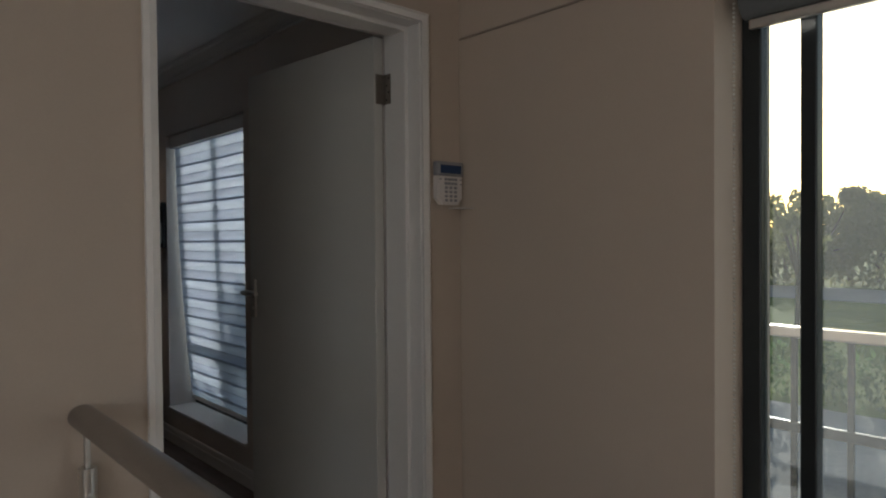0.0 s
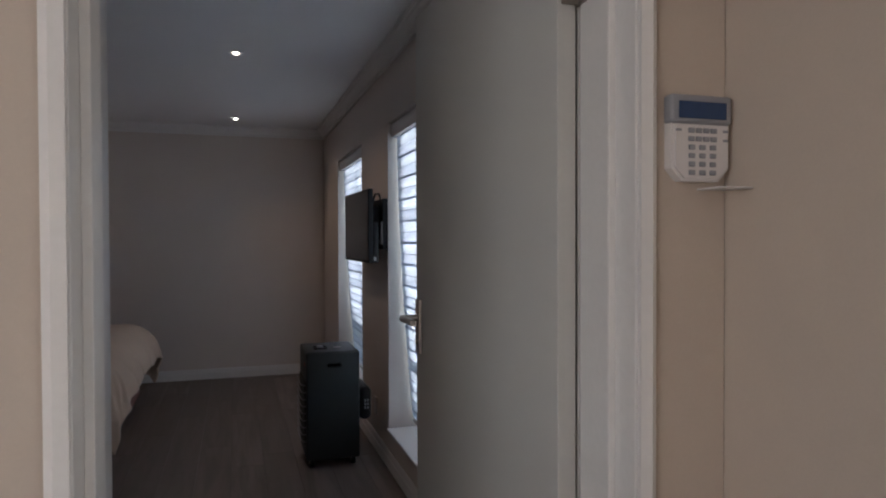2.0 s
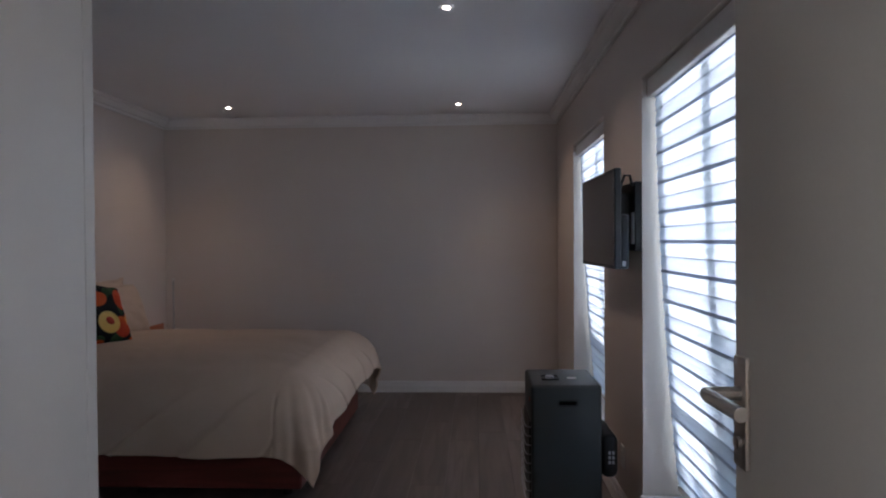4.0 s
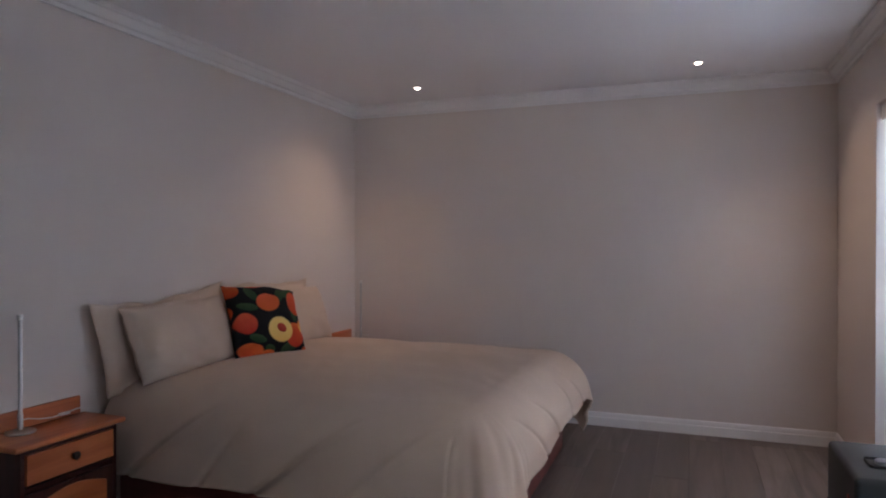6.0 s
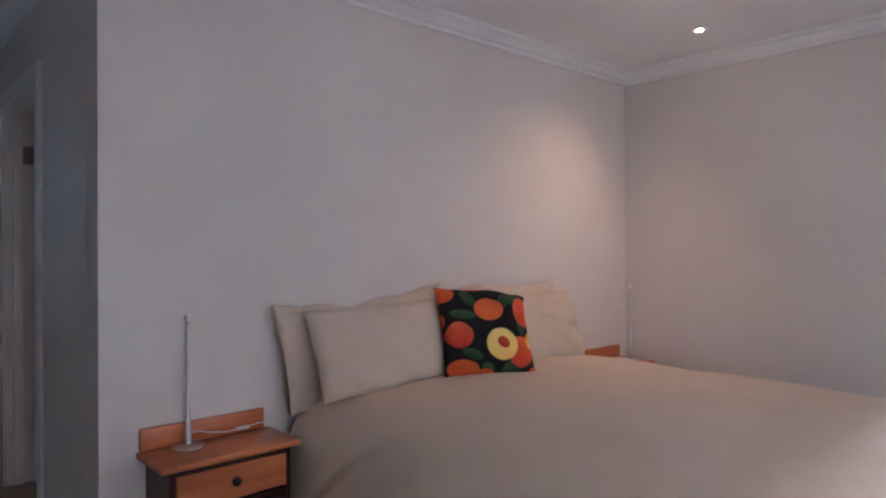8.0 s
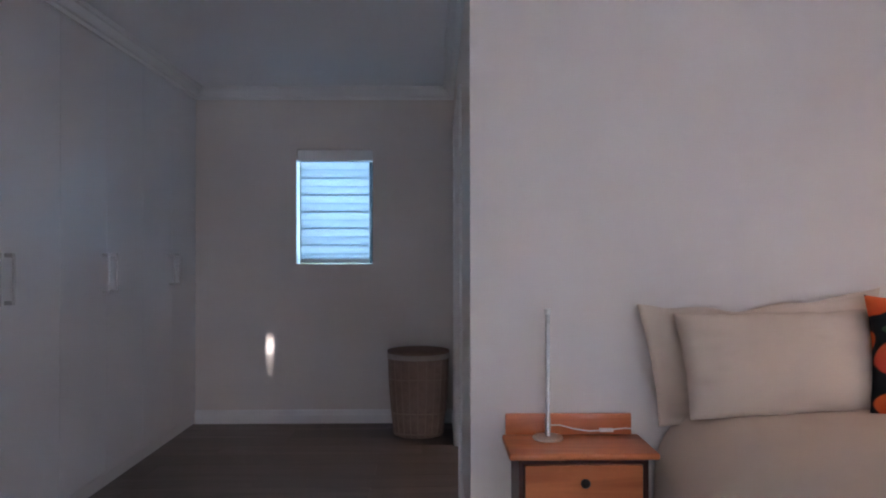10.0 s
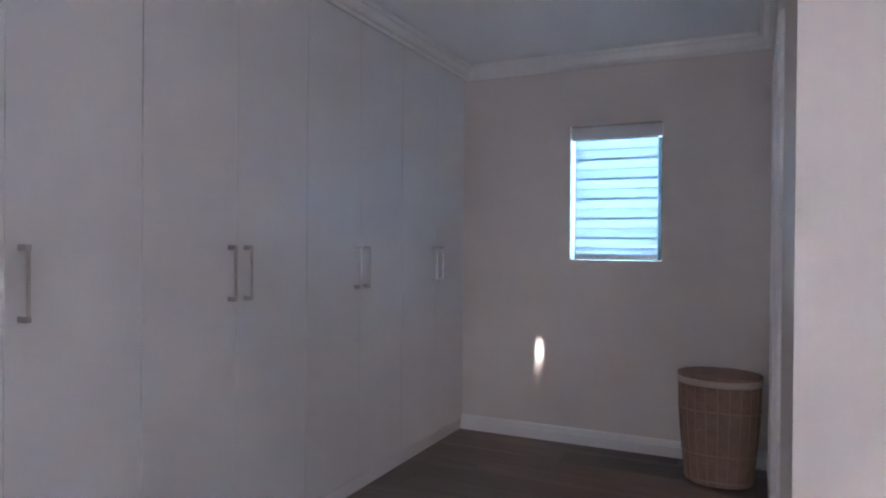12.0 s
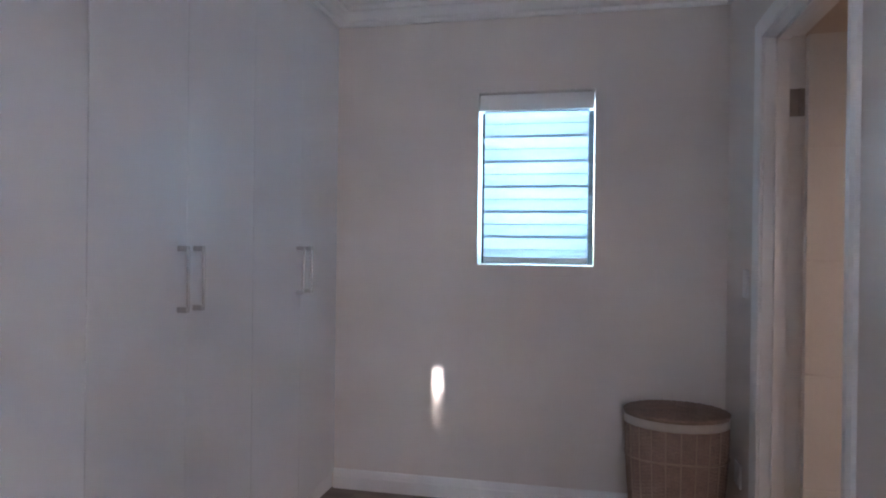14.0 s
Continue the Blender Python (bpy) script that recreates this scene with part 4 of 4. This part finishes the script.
# ---- keypad, switch, sockets ----
kp = thing("alarm_keypad", (1.463, DOORS, 1.53), "pinkish white alarm keypad with its flap open", "keypad")
outline = [(-0.056, 0.03), (-0.056, -0.045), (-0.036, -0.066), (0.036, -0.066), (0.056, -0.045), (0.056, 0.03)]
bm = bmesh.new()
near, far = [[bm.verts.new((x, y, z)) for x, z in outline] for y in (-0.024, 0.0)]
bm.faces.new(near)
bm.faces.new(far[::-1])
for i in range(6):
    bm.faces.new((near[i], far[i], far[(i + 1) % 6], near[(i + 1) % 6]))
bmesh.ops.bevel(bm, geom=[e for e in bm.edges if all(v.co.y < -0.02 for v in e.verts)], offset=0.005, segments=2, affect="EDGES")
part("body", bm, KEYP, kp, "", 40)
part("head", bx((-0.060, -0.026, 0.028), (0.060, 0.0, 0.076), 0.007, 3), KEYG, kp, "grey top housing", 40)
part("display", bx((-0.047, -0.0275, 0.036), (0.046, -0.0255, 0.064), 0.001), LCD, kp, "blue display")
for r in range(6):
    for c in range(4 if r < 2 else 3):
        x, z = (-0.022 + c * 0.0145 if r < 2 else -0.021 + c * 0.0205), 0.017 - r * 0.0138
        k = part("key", bx((x - 0.006, -0.027, z - 0.0042), (x + 0.006, -0.0235, z + 0.0042), 0.0015), mat("key_rubber", (0.30, 0.30, 0.32), 0.6) if r == 0 and c == 0 else bpy.data.materials["key_rubber"], kp)
for x, z in ((0.046, 0.017), (0.046, 0.002), (-0.046, 0.017)):
    part("indicator", bx((x - 0.005, -0.0255, z - 0.002), (x + 0.005, -0.0235, z + 0.002)), KEYG, kp)
part("flap", bx((0.0, -0.070, -0.080), (0.062, -0.010, -0.077), 0.0012), KEYP, kp, "flap hanging open")


def wall_plate(name, place, rz, w, h, label, cat, rockers):
    t = thing(name, place, label, cat, rz=rz)
    part("plate", bx((-w / 2, -0.010, -h / 2), (w / 2, 0.0, h / 2), 0.003), TRIM, t)
    for x, z, a, b in rockers:
        part("rocker", bx((x - a / 2, -0.0135, z - b / 2), (x + a / 2, -0.0095, z + b / 2), 0.001), TRIM, t)
    return t


wall_plate("light_switch", (-3.91, NOOKN, 1.125), 0, 0.07, 0.115, "white light switch beside the bathroom door", "switch", [(0, 0, 0.02, 0.035)])
wall_plate("wall_socket", (-4.0, NOOKN, 0.33), 0, 0.10, 0.10, "white wall socket beside the basket", "socket", [(-0.02, 0.02, 0.014, 0.02), (0.02, -0.02, 0.03, 0.03)])
wall_plate("wall_socket", (EAST, 4.80, 0.28), -90, 0.07, 0.11, "white wall socket below the television", "socket", [(0, 0.02, 0.014, 0.02)])

# ---- landing handrail ----
RX = 0.36
hr = thing("stair_balustrade", (RX, 0.62, 0), "brushed steel balustrade ending at the doorway wall", "balustrade")
bm = tube([(0, 0, 0.965), (0, 0.86, 0.965)], 0.026, 20)
bmesh.ops.scale(bm, vec=(1.15, 1, 1), verts=bm.verts)
part("handrail", bm, mat("dull_steel", (0.36, 0.34, 0.32), 0.38, 0.9, var=0.08, scale=6, grain=200, bump=0.03), hr, "", 40)
for y in (0.02, 0.825):
    p = part("post", cyl(bmesh.new(), (0, y, 0.0), (0, y, 0.86), 0.019, seg=20), STEEL, hr, "", 40)
    part("post_neck", cyl(bmesh.new(), (0, y, 0.86), (0, y, 0.94), 0.007, seg=12), STEEL, p, "", 40)
    part("foot_flange", cyl(bmesh.new(), (0, y, 0.0), (0, y, 0.01), 0.045, seg=24), STEEL, p, "", 40)
for z in (0.25, 0.45, 0.62, 0.80):
    part("rail_bar", cyl(bmesh.new(), (0, 0.02, z), (0, 0.825, z), 0.007, seg=10), STEEL, hr, "", 40)

# ---- balcony and outdoors ----
solid("balcony", bx((1.862, -3.0, -0.25), (2.80, 2.2, -0.03), 0.01), CONC, "pale concrete balcony slab", "balcony")
bk = thing("balcony_railing", (2.70, -2.9, -0.03), "dark steel balcony railing with a flat top rail", "railing")
# paler metal than the other rails: the grazing highlight put into its colour
part("top_rail", bx((-0.035, 0, 0.99), (0.035, 5.0, 1.03), 0.008), BARS, bk, "flat top rail, paler metal for its grazing highlight")
part("mid_rail", bx((-0.015, 0, 0.62), (0.015, 5.0, 0.66), 0.004), RAILP, bk)
part("bottom_rail", bx((-0.015, 0, 0.10), (0.015, 5.0, 0.135), 0.004), RAILP, bk)
for i in range(26):
    part("baluster", bx((-0.010, 0.0 + i * 0.196, 0.0 if i % 6 == 0 else 0.135), (0.010, 0.022 + i * 0.196, 0.99), 0.002), RAILP, bk)
GZ = -2.9
solid("ground", bx((-900, -900, GZ - 0.5), (900, 900, GZ)), GRASS, "green lawn and fields reaching the horizon", "ground")
solid("road", bx((5, -60, GZ), (17.5, 60, GZ + 0.02)), GRAVEL, "pale gravel drive below the balcony", "driveway")
solid("road_far", bx((47, -80, GZ), (58, 80, GZ + 0.03)), GRAVEL, "pale gravel lane beyond the lawn", "lane")


def leaves(bm, middle, r, count, size, rnd):
    for _ in range(count):
        d = Vector((rnd.gauss(0, 1), rnd.gauss(0, 1), rnd.gauss(0, 1))).normalized() * (rnd.random() ** 0.4)
        p = Vector(middle) + Vector((d.x * r[0], d.y * r[1], d.z * r[2]))
        q = Euler((rnd.uniform(0, 6.3), rnd.uniform(0, 6.3), rnd.uniform(0, 6.3))).to_matrix()
        s = size * rnd.uniform(0.6, 1.4)
        a = [bm.verts.new(p + q @ Vector(v) * s) for v in ((-1, 0, 0), (0, -0.45, 0.12), (1, 0, 0), (0, 0.45, 0.12))]
        bm.faces.new(a)


def tree(x, y, h, spread, seed, label, count=1600, size=0.16, low=0.3):
    rnd = random.Random(seed)
    t = thing("tree", (x, y, GZ), label, "tree", "garden trees")
    bm = bmesh.new()
    cyl(bm, (0, 0, 0), (0.1, 0.05, h * 0.45), 0.035 * h, 0.022 * h, 10)
    tips = []
    for k in range(9):
        a, up = k * 2.4 + rnd.random(), rnd.uniform(max(0.2, low * 1.8), 0.95)
        tip = (math.cos(a) * spread * rnd.uniform(0.35, 0.8), math.sin(a) * spread * rnd.uniform(0.35, 0.8), h * up)
        cyl(bm, (0.1, 0.05, h * rnd.uniform(low, 0.44)), tip, 0.016 * h, 0.004 * h, 7)
        tips.append(tip)
    part("trunk", bm, BARK, t)
    bm = bmesh.new()
    for tip in tips + [(0, 0, h * 0.8)]:
        rr = spread * rnd.uniform(0.3, 0.5)
        leaves(bm, tip, (rr, rr, rr * 0.8), count // 10, size, rnd)
    part("crown", bm, LEAF, t)
    return t


rnd = random.Random(4)
for i in range(26):
    az = radians(-100 + i * 2.6 + rnd.uniform(-1.0, 1.0))
    dist = rnd.uniform(55, 80)
    tree(-math.sin(az) * dist, math.cos(az) * dist, rnd.uniform(5.9, 8.1), rnd.uniform(3.4, 4.8), i, "broad grey-green tree beyond the lawn", 2600, 0.30, 0.12)
tree(33, 11.5, 6.2, 1.5, 77, "slender tree on the lawn", 900, 0.16)
tree(9.8, 7.4, 5.7, 1.5, 101, "bushy leafy tree outside the bedroom windows", 6500, 0.10, 0.1)
tree(10.0, 9.5, 5.9, 1.5, 104, "bushy leafy tree outside the bedroom windows", 6500, 0.10, 0.1)
hed = bmesh.new()
rnd = random.Random(9)
for i in range(90):
    leaves(hed, (18.6 + rnd.uniform(-0.3, 0.3), -22 + i * 0.55, GZ + 0.75), (0.7, 0.6, 0.85), 120, 0.10, rnd)
solid("hedge", hed, LEAF2, "clipped dark green hedge along the drive", "hedge", kind="stuff")

bush = bmesh.new()
for i in range(80):
    leaves(bush, (60 + rnd.uniform(-3, 3), -35 + i * 1.1, GZ + 1.3), (1.6, 1.3, 1.7), 60, 0.3, rnd)
solid("shrubbery", bush, LEAF, "loose olive shrubs along the far lane", "shrubs", kind="stuff")

# ---- floors ----
solid("floor_landing", bx((-2.198, -2.198, -0.2), (HALLE - 0.002, DOORS + 0.06, -0.012)), SUB, "dark underlay below the landing floor", "floor")
fl = solid("floor", bx((NOOKW + 0.002, DOORS + 0.062, -0.2), (EAST - 0.002, 7.398, -0.012)), SUB, "grey-brown laminate plank floor", "floor")
solid("floor_bathroom", bx((NOOKW + 0.002, NOOKN + 0.132, -0.010), (WEST - 0.152, 5.998, 0.0)), CONC, "plain bathroom floor", "floor")
PW, PL = 0.192, 1.285
rnd = random.Random(21)
cache = {}


def plank(length, width):
    k = (round(length, 3), round(width, 3))
    if k not in cache:
        cache[k] = mesh_of("plank", bx((-width / 2 + 0.0008, -length / 2 + 0.0008, -0.012), (width / 2 - 0.0008, length / 2 - 0.0008, 0.0), 0.0008, 1), PLANK)
    return cache[k]


x = NOOKW
while x < EAST:
    w = min(PW, EAST - x)
    xm = x + w / 2
    y0, y1 = (-2.19, 7.398) if xm > WEST else (1.68, NOOKN + 0.13)
    if xm > HALLE:
        y0 = DOORN
    y = y0
    step = PL * rnd.choice((0.35, 0.5, 0.7, 1.0))
    while y < y1 - 0.01:
        ln = min(step, y1 - y)
        ob = new("plank", plank(ln, w))
        ob.parent = fl
        ob.location = (xm, y + ln / 2, 0)
        y += ln
        step = PL
    x += PW
